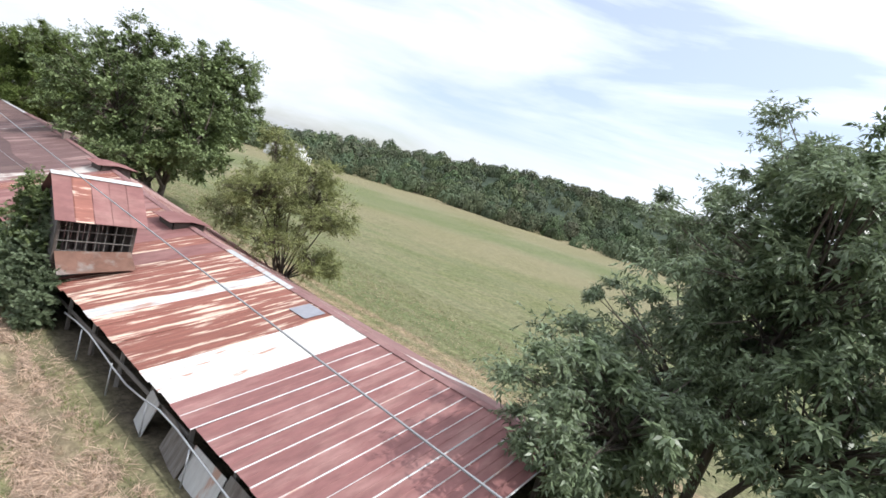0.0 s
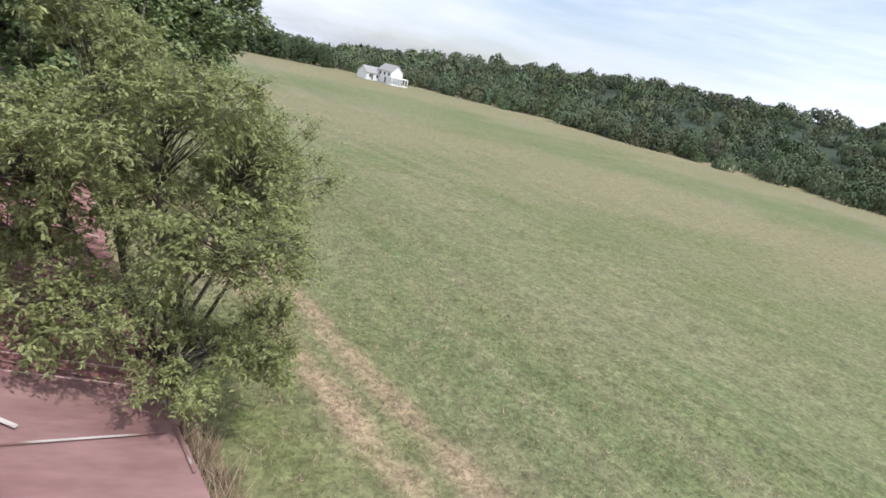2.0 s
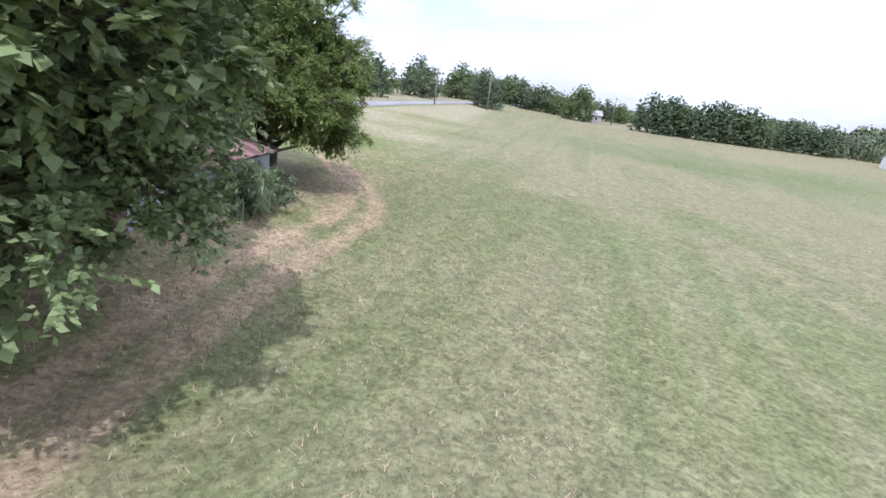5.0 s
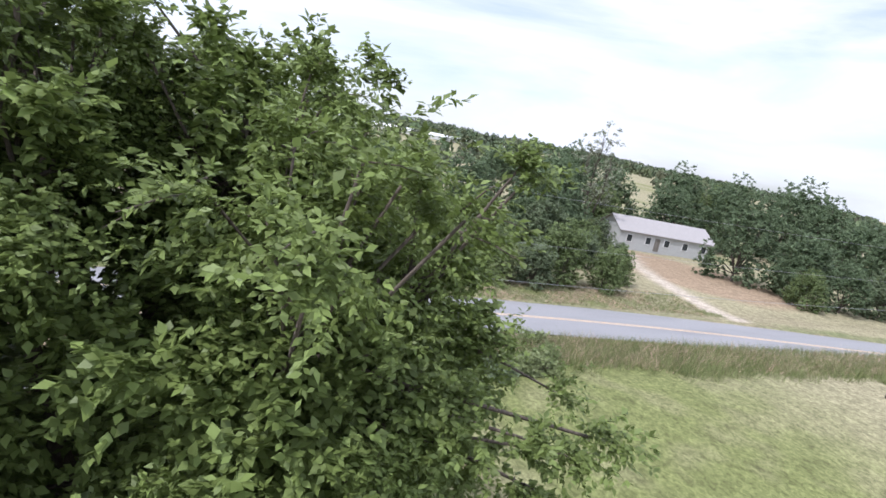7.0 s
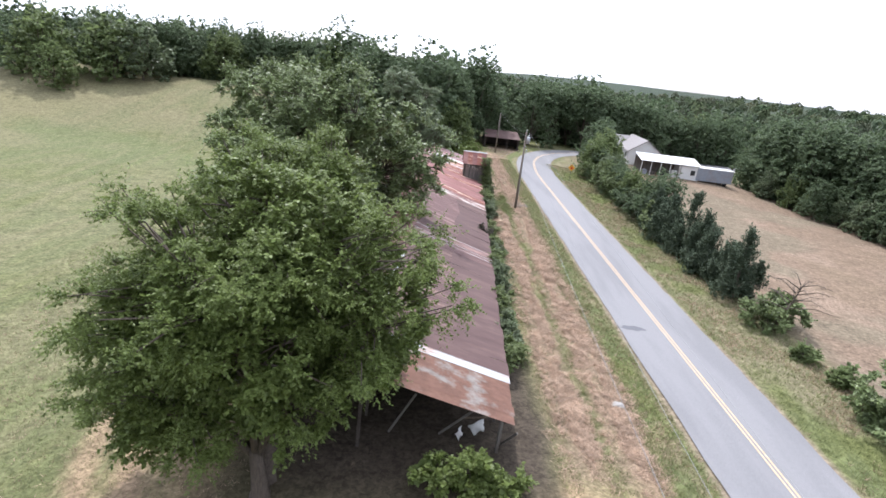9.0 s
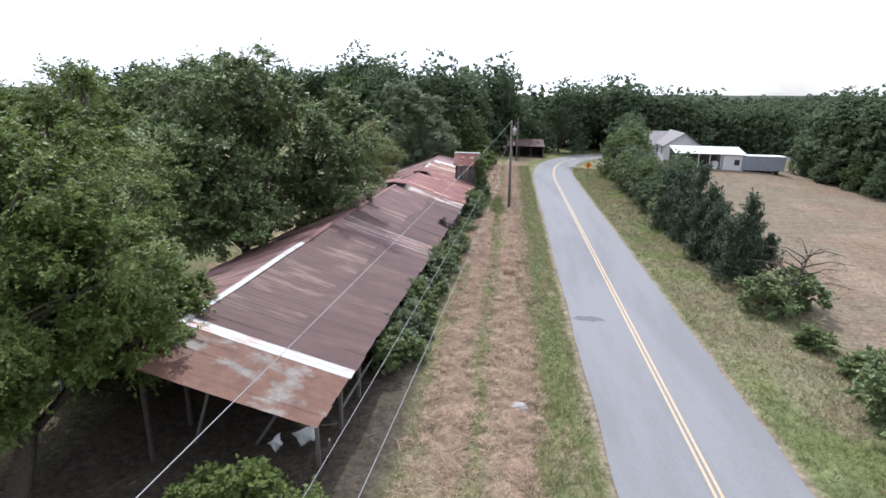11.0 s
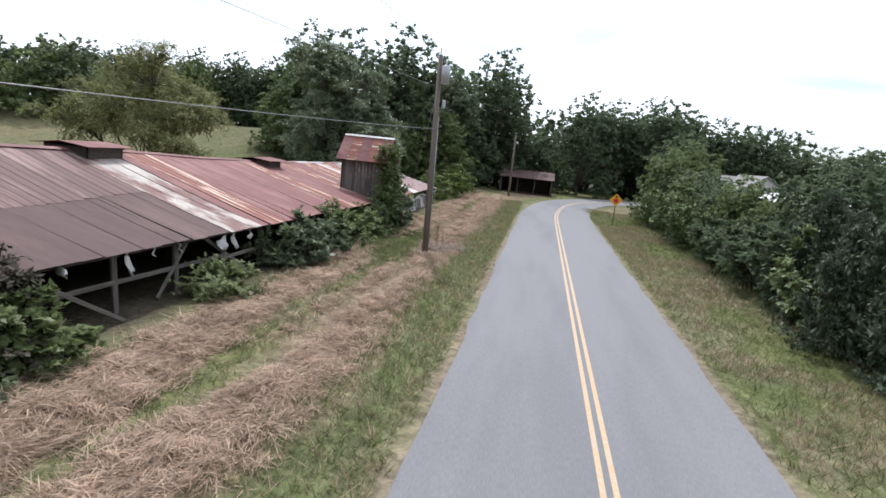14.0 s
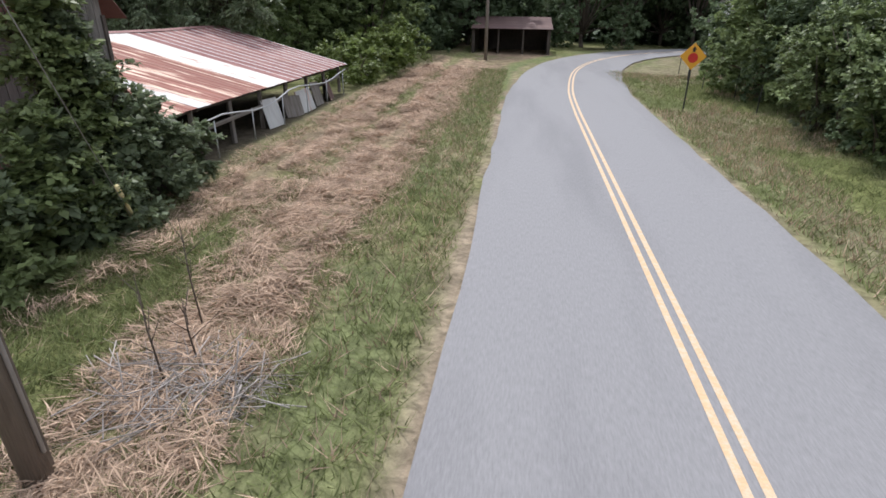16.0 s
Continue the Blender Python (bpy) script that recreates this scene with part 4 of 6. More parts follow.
# ---- tower on the eave ----
def tower():
    x0, x1, y0, y1 = 10.55, 13.05, -32.45, -30.55
    zr, ze = 5.16, 3.75
    root = empty("tower", (11.8, -31.5, 0), "small grey board tower with a rusty gabled tin roof", "tower")
    o = Vector((11.8, -31.5, 0))
    rng = random.Random(3)

    def board(a, b, w, top_fn, axis_, base):
        n = int((b - a) / w)
        for i in range(n):
            p, q = a + i * w + 0.006, a + (i + 1) * w - 0.006
            zt = top_fn((p + q) / 2) - rng.uniform(0.0, 0.05)
            zb = base + (rng.uniform(0, 0.25) if rng.random() < 0.3 else 0)
            if axis_ == "x":
                yy = y0 if base_side < 0 else y1
                bx = (p - o.x, yy - 0.012 - o.y, zb, q - o.x, yy + 0.012 - o.y, zt)
            else:
                xx = x0 if base_side < 0 else x1
                bx = (xx - 0.012 - o.x, p - o.y, zb, xx + 0.012 - o.x, q - o.y, zt)
            part("board", boxes_mesh("board", [bx], "wood_tower"), root)
    ym = (y0 + y1) / 2
    gable = lambda y: ze - 0.02 + (zr - ze - 0.05) * (1 - abs(y - ym) / (ym - y0 + 0.35))
    for base_side in (-1, 1):
        board(y0, y1, 0.19, gable, "y", 0.2 if base_side < 0 else 2.0)
    base_side = 1
    board(x0, x1, 0.208, lambda x: ze + 0.12, "x", 1.3)
    # open slatted south face: frame, lattice and a tin apron
    base_side = -1
    board(x0, x1, 0.208, lambda x: 2.62, "x", 1.2)
    for i in range(9):
        x = x0 + 0.05 + i * (x1 - x0 - 0.1) / 8
        beam("slat", Vector((x, y0, 2.6)) - o, Vector((x + rng.uniform(-0.03, 0.03), y0, ze + 0.1)) - o, 0.05, 0.03, "wood_grey", root)
    for z in (2.95, 3.3):
        beam("slat", Vector((x0, y0 - 0.03, z)) - o, Vector((x1, y0 - 0.03, z + rng.uniform(-0.05, 0.05))) - o, 0.05, 0.03, "wood_grey", root)
    for x, y in ((x0, y0), (x1, y0), (x0, y1), (x1, y1)):
        beam("corner_post", Vector((x, y, hz(x, y) - 0.2 if x < 12 else 1.6)) - o, Vector((x, y, ze + 0.05)) - o, 0.1, 0.1, "wood_dark", root)
    me = mesh_of("apron", [Vector(v) - o for v in ((x0, y0 - 0.05, 2.55), (x1, y0 - 0.05, 2.68), (x1, y0 - 0.75, 2.2), (x0, y0 - 0.75, 1.9))], [(3, 2, 1, 0)], "tin_mottled")
    part("apron", me, root, "pale tin flashing at the foot")
    for side, yl in ((-1, y0 - 0.4), (1, y1 + 0.4)):
        n = 5
        for i in range(n):
            a, b = x0 - 0.25 + i * (x1 - x0 + 0.5) / n, x0 - 0.25 + (i + 1) * (x1 - x0 + 0.5) / n
            zl = ze - 0.02
            verts = [Vector(v) - o for v in ((a, ym, zr), (b + 0.03, ym, zr), (b + 0.03, yl, zl), (a, yl, zl), (a + 0.02, ym, zr + 0.03), (a + 0.02, yl, zl + 0.03))]
            me = mesh_of("roof_sheet", [*verts[:4], *[v + Vector((0, 0, 0.016)) for v in verts[:4]]], [(3, 2, 1, 0), (4, 5, 6, 7), (0, 4, 7, 3), (1, 2, 6, 5), (2, 3, 7, 6)], "tin_streak" if (side > 0 and i in (1, 3)) or (side < 0 and i == 1) else "tin_red")
            part("roof_sheet", me, root)
    me = mesh_of("ridge_cap", [Vector(v) - o for v in ((x0 - 0.27, ym - 0.13, zr - 0.06), (x0 - 0.27, ym, zr + 0.045), (x0 - 0.27, ym + 0.13, zr - 0.06), (x1 + 0.27, ym - 0.13, zr - 0.06), (x1 + 0.27, ym, zr + 0.045), (x1 + 0.27, ym + 0.13, zr - 0.06))], [(0, 3, 4, 1), (1, 4, 5, 2)], "tin_white")
    part("ridge_cap", me, root, "pale tin ridge cap")


tower()


# ---- poles, wires, sign ----
def utility_pole(at, h, label, transformer=True, lean=(0, 0)):
    root = empty("utility_pole", at, label, "utility pole", "utility poles")
    top = Vector((lean[0], lean[1], h))
    part("pole", tubes("pole", [[((0, 0, -0.4), 0.145), (top * 0.5, 0.125), (top, 0.10)]], "pole_wood", 10), root)
    if transformer:
        c = top + Vector((-0.32, 0.1, -1.25))
        part("transformer", tubes("transformer", [[(c, 0.05), (c, 0.2), (c + Vector((0, 0, 0.75)), 0.2), (c + Vector((0, 0, 0.8)), 0.12)]], "metal_grey", 12), root, "grey can transformer")
        part("bracket", boxes_mesh("bracket", [(-0.32, -0.03, h - 1.1, 0.05, 0.03, h - 1.02)], "metal_grey"), root)
        part("insulator", tubes("insulator", [[(c + Vector((0, 0, 0.8)), 0.04), (c + Vector((0, 0, 1.0)), 0.05), (c + Vector((0, 0, 1.02)), 0.02)]], "white_paint", 8), root)
        part("meter_box", boxes_mesh("meter_box", [(-0.28, -0.08, h - 2.3, -0.13, 0.08, h - 1.95)], "metal_grey", 0.02), root)
        part("conduit", tubes("conduit", [[((-0.15, 0.0, 0.2), 0.02), (top * 0.7 + Vector((-0.14, 0, 0)), 0.02)]], "metal_grey", 6), root)
    part("top_pin", tubes("top_pin", [[(top, 0.02), (top + Vector((0, 0, 0.25)), 0.035), (top + Vector((0, 0, 0.3)), 0.02)]], "white_paint", 8), root)
    return Vector(at) + top


P1 = utility_pole((6.62, -25.2, 0.05), 8.95, "leaning brown wooden utility pole with a grey transformer", True, (0.12, 0.1))
P2 = utility_pole((10.9, 60.2, -0.2), 9.3, "tall weathered wooden utility pole beside the road", True, (0.25, 0.3))
P3 = utility_pole((5.4, -69.0, -0.1), 7.5, "brown wooden utility pole in the shade of trees", False)


def wire(name, a, b, sag, r=0.006, label="thin pale overhead wire strung between poles"):
    a, b = Vector(a), Vector(b)
    path = []
    for i in range(25):
        t = i / 24
        path.append((a.lerp(b, t) - Vector((0, 0, sag * 4 * t * (1 - t))), r))
    tagged(new(name, tubes(name, path and [path], "wire", 5)), label, "wire", "overhead wires")


wire("power_wire", P1 + Vector((0, 0, 0.28)), P2 + Vector((0, 0, 0.28)), 0.35)
wire("power_wire", P1 + Vector((0, 0, -1.4)), P2 + Vector((0, 0, -1.5)), 0.9)
wire("telephone_wire", P1 + Vector((0, 0, -3.25)), P2 + Vector((0, 0, -3.2)), 0.95, 0.009, "thick low telephone wire strung between poles")
wire("power_wire", P1 + Vector((0, 0, -0.45)), P3 + Vector((0, 0, 0.28)), 0.35)
wire("service_wire", P1 + Vector((0, 0, -1.7)), (11.0, -30.6, 4.2), 0.2)


def road_sign(at):
    root = empty("road_sign", at, "yellow diamond warning sign with a red disc on a post", "road sign")
    part("post", boxes_mesh("post", [(-0.03, -0.02, -0.3, 0.03, 0.02, 2.9)], "black"), root)
    s = 0.54
    z = 2.45
    me = mesh_of("plate", [(0, 0.03, z - s), (s, 0.03, z), (0, 0.03, z + s), (-s, 0.03, z), (0, 0.04, z - s), (s, 0.04, z), (0, 0.04, z + s), (-s, 0.04, z)], [(0, 1, 2, 3), (7, 6, 5, 4), (0, 4, 5, 1), (1, 5, 6, 2), (2, 6, 7, 3), (3, 7, 4, 0)], "sign_yellow")
    part("plate", me, root, "yellow diamond plate")
    n = 20
    part("disc", mesh_of("disc", [(0.2 * math.cos(2 * math.pi * i / n), 0.045, z - 0.06 + 0.2 * math.sin(2 * math.pi * i / n)) for i in range(n)], [tuple(reversed(range(n)))], "sign_red"), root, "red disc symbol")
    part("arrow", mesh_of("arrow", [(-0.05, 0.045, z + 0.17), (0.05, 0.045, z + 0.17), (0.05, 0.045, z + 0.27), (0.1, 0.045, z + 0.27), (0, 0.045, z + 0.4), (-0.1, 0.045, z + 0.27), (-0.05, 0.045, z + 0.27)], [(6, 5, 4, 3, 2, 1, 0)], "black"), root, "black arrow symbol")


road_sign((-4.7, -47.3, -0.25))


# ---- trees near the camera's way ----
def G(x, y, dz=0.0):
    return (x, y, hz(x, y) + dz)


tree("oak_tree", G(21.8, 21.9), [(2.4, 0.1, 8.4, 3.6, 3.2, 3.6), (-1.7, 0.0, 9.8, 3.6, 3.6, 3.5), (0.0, -3.0, 8.1, 4.4, 3.4, 3.8), (0.3, 1.9, 7.0, 4.2, 2.5, 3.2), (4.2, 0.0, 5.9, 2.7, 3.1, 3.2), (-3.4, -0.6, 7.3, 3.0, 3.4, 3.8), (0.63, -5.14, 5.2, 3.74, 2.94, 2.94), (4.2, -0.73, 3.12, 2.29, 2.52, 1.99), (-2.96, -3.04, 4.58, 2.3, 2.73, 1.89), (0.2, -0.8, 10.9, 2.8, 2.7, 2.1), (1.7, -3.4, 10.4, 2.8, 2.5, 2.5), (-1.2, -4.4, 10.6, 3.0, 2.6, 2.6), (-2.07, -6.61, 4.99, 2.3, 2.1, 1.47), (3.57, -3.88, 4.37, 2.5, 2.52, 2.31), (2.8, 1.4, 4.0, 2.8, 1.8, 2.4), (-1.2, 1.0, 4.4, 2.6, 1.8, 2.4), (3.0, -3.8, 7.0, 2.6, 2.4, 2.8), (0.8, -6.0, 5.4, 2.8, 2.2, 2.0), (1.0, 1.8, 8.6, 2.4, 2.0, 2.2)], 760, 32, 16, 0.098, "broad leafy shade tree at the barn's north end", "leaf_mid", 0.34, 0.3, 11, stems=2, aspect=0.25, reach=0.72, droop=0.45, inner=0.7, fill=0.8, fine_twigs=400, sub=6)
tree("oak_tree", G(26.0, -3.6), [(0.0, 0.0, 11.02, 6.36, 5.94, 5.1), (3.81, 0.55, 8.32, 4.11, 5.09, 4.99), (-5.72, -1.65, 8.32, 4.45, 4.88, 4.99), (0.0, 5.28, 7.7, 4.88, 4.24, 4.78), (0.44, -5.72, 7.9, 5.09, 4.45, 4.99), (1.58, 1.1, 4.99, 4.11, 5.09, 2.7), (-2.75, -2.75, 4.99, 4.24, 3.82, 2.29), (-4.62, -5.28, 4.58, 2.97, 2.76, 2.08), (-3.3, 2.75, 12.48, 3.18, 3.18, 2.91), (2.38, -2.75, 12.9, 2.81, 3.18, 2.91), (2.31, 4.2, 4.4, 3.18, 3.0, 2.2), (-2.6, 4.2, 5.0, 3.0, 2.8, 2.2), (0.2, 8.4, 8.6, 3.2, 3.0, 3.4), (-1.6, 7.6, 5.2, 2.8, 2.6, 2.2)], 520, 26, 13, 0.19, "large dark green oak tree with several trunks beside the barn", "leaf_dark", 0.34, 0.28, 12, stems=3, reach=0.95, fill=0.5, aspect=0.3, droop=0.35, inner=0.7, fine_twigs=150, sub=8)
tree("small_tree", G(23.3, -27.6), [(0.0, 0, 7.6, 2.6, 2.6, 1.6), (2.2, 0.8, 6.2, 1.8, 2.3, 1.3), (-2.4, 0.6, 6.2, 2.4, 2.6, 1.6), (0.5, 2.7, 5.8, 2.7, 2.0, 1.3), (0.9, -2.2, 5.6, 2.2, 1.9, 1.3), (-1.2, 1.4, 8.6, 1.6, 1.5, 1.0), (0.5, -2.4, 3.0, 1.7, 1.3, 1.0), (-1.9, -1.2, 3.6, 1.7, 1.8, 1.3), (1.4, 2.3, 3.5, 1.8, 1.6, 1.0), (-2.6, 2.0, 4.2, 1.7, 1.8, 1.2), (1.6, -1.5, 5.4, 1.0, 0.8, 0.6), (1.8, -2.3, 2.5, 0.9, 0.7, 0.6), (-0.6, 0.8, 5.4, 2.6, 2.2, 1.8), (3.1, 1.8, 5.2, 1.7, 1.9, 1.3), (2.3, -1.1, 3.1, 0.9, 0.9, 0.6), (2.6, -0.6, 2.5, 0.8, 0.8, 0.6), (1.7, -1.5, 2.5, 1.0, 0.9, 0.7), (2.5, -1.4, 2.1, 0.8, 0.8, 0.5)], 560, 16, 15, 0.095, "young light green tree against the barn's back eave", "young_leaf", 0.13, 0.28, 13, stems=2, reach=0.65, aspect=0.16, droop=0.6, inner=0.45, fill=0.28, fine_twigs=900, sub=4)
tree("willow_oak", G(19.8, -51.8), [(1.5, -1.0, 9.6, 4.0, 4.0, 4.2), (-2.2, 1.8, 4.8, 3.0, 2.8, 3.2), (3.4, 1.6, 5.6, 3.2, 3.2, 3.4), (-0.5, -2.6, 6.0, 3.4, 3.2, 3.4), (2.4, 2.8, 3.2, 3.0, 2.4, 2.4), (4.0, -0.3, 12.0, 3.0, 3.0, 3.0)], 300, 26, 14, 0.19, "dense dark tree with drooping shiny leaves", "willow_leaf", 0.3, 0.28, 14, droop=0.9, aspect=0.15, reach=0.8, fill=0.5, inner=0.65, fine_twigs=150, sub=8)


def spire(rng, x, y, h, r, n):
    """Boughs of one ragged cone of foliage: points along each bough and its direction."""
    k = max(14, n // 9)
    t = rng.uniform(0, 1, k) ** 0.8
    a = rng.uniform(0, 2 * math.pi, k)
    rad = r * (1 - t) ** 0.75 * rng.uniform(0.45, 1.15, k)
    p = np.stack([x + np.cos(a) * rad * 0.75, y + np.sin(a) * rad * 0.75, 0.15 + t * (h - 0.5)], 1)
    d = np.stack([np.cos(a), np.sin(a), 0.55 + 0.9 * t], 1)
    d /= np.linalg.norm(d, axis=1, keepdims=True)
    pts = np.repeat(p, 9, 0) + np.repeat(d, 9, 0) * rng.uniform(-0.5, 0.55, (k * 9, 1)) * (0.5 + 0.22 * r) + rng.normal(size=(k * 9, 3)) * 0.11
    return pts, np.repeat(d, 9, 0)


def conifer(at, h, r, seed, n=2100):
    rng = np.random.default_rng(seed)
    root = empty("cedar", at, "dense dark green conical cedar on the verge", "tree", "roadside cedars")
    part("trunk", tubes("trunk", [[((0, 0, -0.2), 0.12), ((0, 0, h * 0.5), 0.08), ((0, 0, h * 0.97), 0.02)]], "bark", 6), root)
    pts, out = [], []
    for k in range(6):
        a, q = k * 2.4 + seed, (0.0 if k == 0 else rng.uniform(0.35, 0.7))
        p, o = spire(rng, math.cos(a) * r * q, math.sin(a) * r * q, h * (1.0 if k == 0 else rng.uniform(0.45, 0.88)), r * (0.85 if k == 0 else rng.uniform(0.45, 0.6)), n // 3 if k == 0 else n // 7)
        pts.append(p)
        out.append(o)
    part("crown", flat_mesh("crown", leaves(rng, np.concatenate(pts), 0.10, 9, 0.22, -0.5, 0.18, np.concatenate(out)), 4, "cedar"), root)
    return root


for x, y, h, r, s in ((-9.3, -3.6, 6.2, 2.3, 31), (-9.5, -14.4, 6.7, 2.5, 32), (-9.6, -11.4, 5.6, 2.2, 33), (-9.0, -17.8, 5.6, 2.2, 34), (-10.0, -6.6, 4.2, 1.8, 35), (-9.6, -21.0, 4.6, 2.0, 36), (-9.1, -9.0, 4.6, 1.9, 37), (-9.8, -24.0, 5.2, 2.2, 38)):
    conifer(G(x, y), h, r, s)


def bush(name, at, blobs, clusters, per, size, leaf, seed, label, group="", droop=0.2):
    rng = np.random.default_rng(seed)
    root = empty(name, at, label, "bush", group)
    paths = []
    for b in blobs:
        for k in range(3):
            e = Vector(b[:3]) + Vector((rng.normal() * b[3] * 0.4, rng.normal() * b[4] * 0.4, b[5] * 0.3))
            paths.append([((rng.normal() * 0.2 + b[0] * 0.6, rng.normal() * 0.2 + b[1] * 0.6, -0.15), 0.035), (e * 0.6 + Vector((b[0] * 0.2, b[1] * 0.2, 0)), 0.022), (e, 0.008)])
    tagged(part("stem_tangle", tubes("stem_tangle", paths, "bark", 5), root), kind="stuff")
    a = crown(rng, blobs, max(10, int(clusters * 0.17)), 15, per, size, droop, 0.32, 0.5, 0.5, 0.3, 0.7, 0.3)[0]
    a[:, :, 2] = np.maximum(a[:, :, 2], 0.02)
    part("foliage", flat_mesh("foliage", a, 4, leaf), root)
    return root


# vines and scrub along the road side of the barn
rr = random.Random(21)
y = -30.0
while y < 13:
    if not (-18.9 < y < -9.5):
        x = weave(y) - 0.35
        hgt = rr.uniform(1.2, 1.75)
        bush("vine_bush", G(x, y), [(0, 0, hgt * 0.5, 0.8, 1.3, hgt * 0.55), (0.2, 0.9, hgt * 0.6, 0.7, 1.0, hgt * 0.5), (-0.4, -0.6, hgt * 0.35, 0.8, 0.9, hgt * 0.4)], 150, 14, 0.15, rr.choice(("vine_leaf", "vine_leaf", "leaf_grey")), int(y * 10) + 900, "tangled green vines climbing the barn's low eave", "vines along the barn")
    y += 2.2
# a dark dead tangle where the vines end, and a rank green clump beyond it
for i, y in enumerate((-8.6, -7.2)):
    bush("dead_vine", G(weave(y) + 0.2, y), [(0, 0, 0.9, 0.7, 1.0, 0.9), (0.1, 0.3, 1.6, 0.5, 0.8, 0.6), (-0.5, 0.2, 0.4, 0.7, 0.8, 0.5)], 90, 12, 0.13, "dead_vine", 960 + i, "dark dead vines tangled below the barn's eave", "vines along the barn", droop=0.7)
bush("weed_clump", G(10.3, -14.4), [(0, 0, 0.35, 0.8, 1.0, 0.5), (-0.3, 0.7, 0.3, 0.5, 0.6, 0.4)], 110, 12, 0.12, "leaf_light", 965, "rank bright green weeds at the barn's open side", droop=0.1)
bush("vine_bush", G(10.2, -31.4), [(0, 0, 1.6, 0.8, 1.3, 1.7), (0.1, 0.4, 3.3, 0.5, 0.9, 0.8), (-0.3, 1.4, 1.0, 0.9, 1.1, 1.1), (-0.2, -1.5, 0.9, 0.8, 1.2, 1.0)], 420, 14, 0.14, "leaf_grey", 901, "vines grown up over the tower's road side", "vines along the barn")
bush("tower_vine", G(10.25, -30.9), [(0, 0.1, 2.3, 0.55, 1.0, 1.0), (0, 0.35, 3.5, 0.45, 0.8, 0.8), (0.15, 0.3, 4.35, 0.4, 0.55, 0.45), (-0.3, 1.3, 1.3, 0.8, 0.9, 1.1)], 380, 13, 0.12, "vine_leaf", 906, "ivy grown up the tower's corner to its roof", "vines along the barn")


def spiky_bush(at):
    rng = np.random.default_rng(902)
    root = empty("yucca_bush", at, "spiky grey-green bush with long blades against the barn wall", "bush")
    c = np.stack([rng.uniform(-1.5, 1.5, 70), rng.uniform(-1.4, 1.4, 70), rng.uniform(0.25, 1.9, 70)], 1)
    c[:, 2] *= 1.15 - 0.3 * np.hypot(c[:, 0], c[:, 1])
    part("blade_rosette", flat_mesh("blade_rosette", leaves(rng, c, 0.12, 46, 0.85, -0.7, 0.028, c * np.array([0.5, 0.5, 0.3])), 4, "leaf_grey"), root)
    p = np.stack([rng.uniform(-1.1, 1.1, 260), rng.uniform(-1.0, 1.0, 260), rng.uniform(0.2, 1.8, 260)], 1)
    part("foliage", flat_mesh("foliage", leaves(rng, p, 0.2, 9, 0.2, 0.0, 0.25), 4, "wood_leaf"), root)


spiky_bush(G(25.2, 12.4))
bush("scrub_bush", G(25.0, 14.6), [(0, 0, 0.8, 1.0, 1.2, 0.9), (0.5, 0.9, 0.6, 0.8, 0.9, 0.7), (0.2, -0.8, 0.9, 0.8, 0.8, 0.8)], 200, 13, 0.13, "leaf_grey", 905, "loose grey-green shrub against the barn's back wall")
rq = random.Random(61)
for i in range(34):
    x, y = rq.uniform(4.6, 9.8), 25.8 + 13 * rq.random() ** 1.3
    if x > 7.5 and y < 27 or x > 10.4 - 0.28 * abs(y - 30):
        x -= 2.2
    s = rq.uniform(0.45, 0.85)
    bush("weed_clump", G(x, y), [(0, 0, 0.35 * s, 0.9 * s, 0.9 * s, 0.5 * s), (rq.uniform(-0.7, 0.7), rq.uniform(-0.7, 0.7), 0.5 * s, 0.6 * s, 0.6 * s, 0.5 * s)], 60, 11, 0.13, rq.choice(("vine_leaf", "leaf_grey", "leaf_light", "leaf_light")), 2000 + i, "rank green weeds on the bank beside the drive", "weeds beside the drive", droop=0.1)
bush("scrub_bush", G(14.0, 21.6), [(0, 0, 0.8, 1.3, 1.0, 0.8), (-1.2, 0.4, 0.6, 1.0, 0.9, 0.6), (1.2, 0.2, 0.7, 1.0, 0.9, 0.6)], 220, 14, 0.16, "leaf_mid", 903, "green scrub in front of the barn's open end")
bush("honeysuckle_bush", G(11.5, -52.0), [(0, 0, 1.2, 2.2, 3.0, 1.3), (-0.5, -4, 1.3, 2.2, 3.0, 1.4), (0.2, -9, 1.5, 2.4, 3.2, 1.6)], 600, 14, 0.16, "leaf_mid", 904, "long mound of green honeysuckle beyond the barn")
for i in range(9):
    x, y = -9.6 + rr.uniform(-0.8, 0.4), -22 - i * 3.3
    s = rr.uniform(1.3, 1.8) + (0.4 if i > 5 else 0)
    bush("verge_bush", G(x, y), [(0, 0, 1.0 * s, 1.3 * s, 1.4 * s, 1.0 * s)] + [(rr.uniform(-0.8, 0.8) * s, rr.uniform(-1.4, 1.4) * s, rr.uniform(0.6, 1.7) * s, rr.uniform(0.6, 1.0) * s, rr.uniform(0.6, 1.0) * s, rr.uniform(0.6, 0.9) * s) for q in range(5)], int(190 * s), 12, 0.18, rr.choice(("wood_leaf", "leaf_dark", "wood_leaf_dark")), 910 + i, "rounded green bush on the road's far verge", "verge bushes")
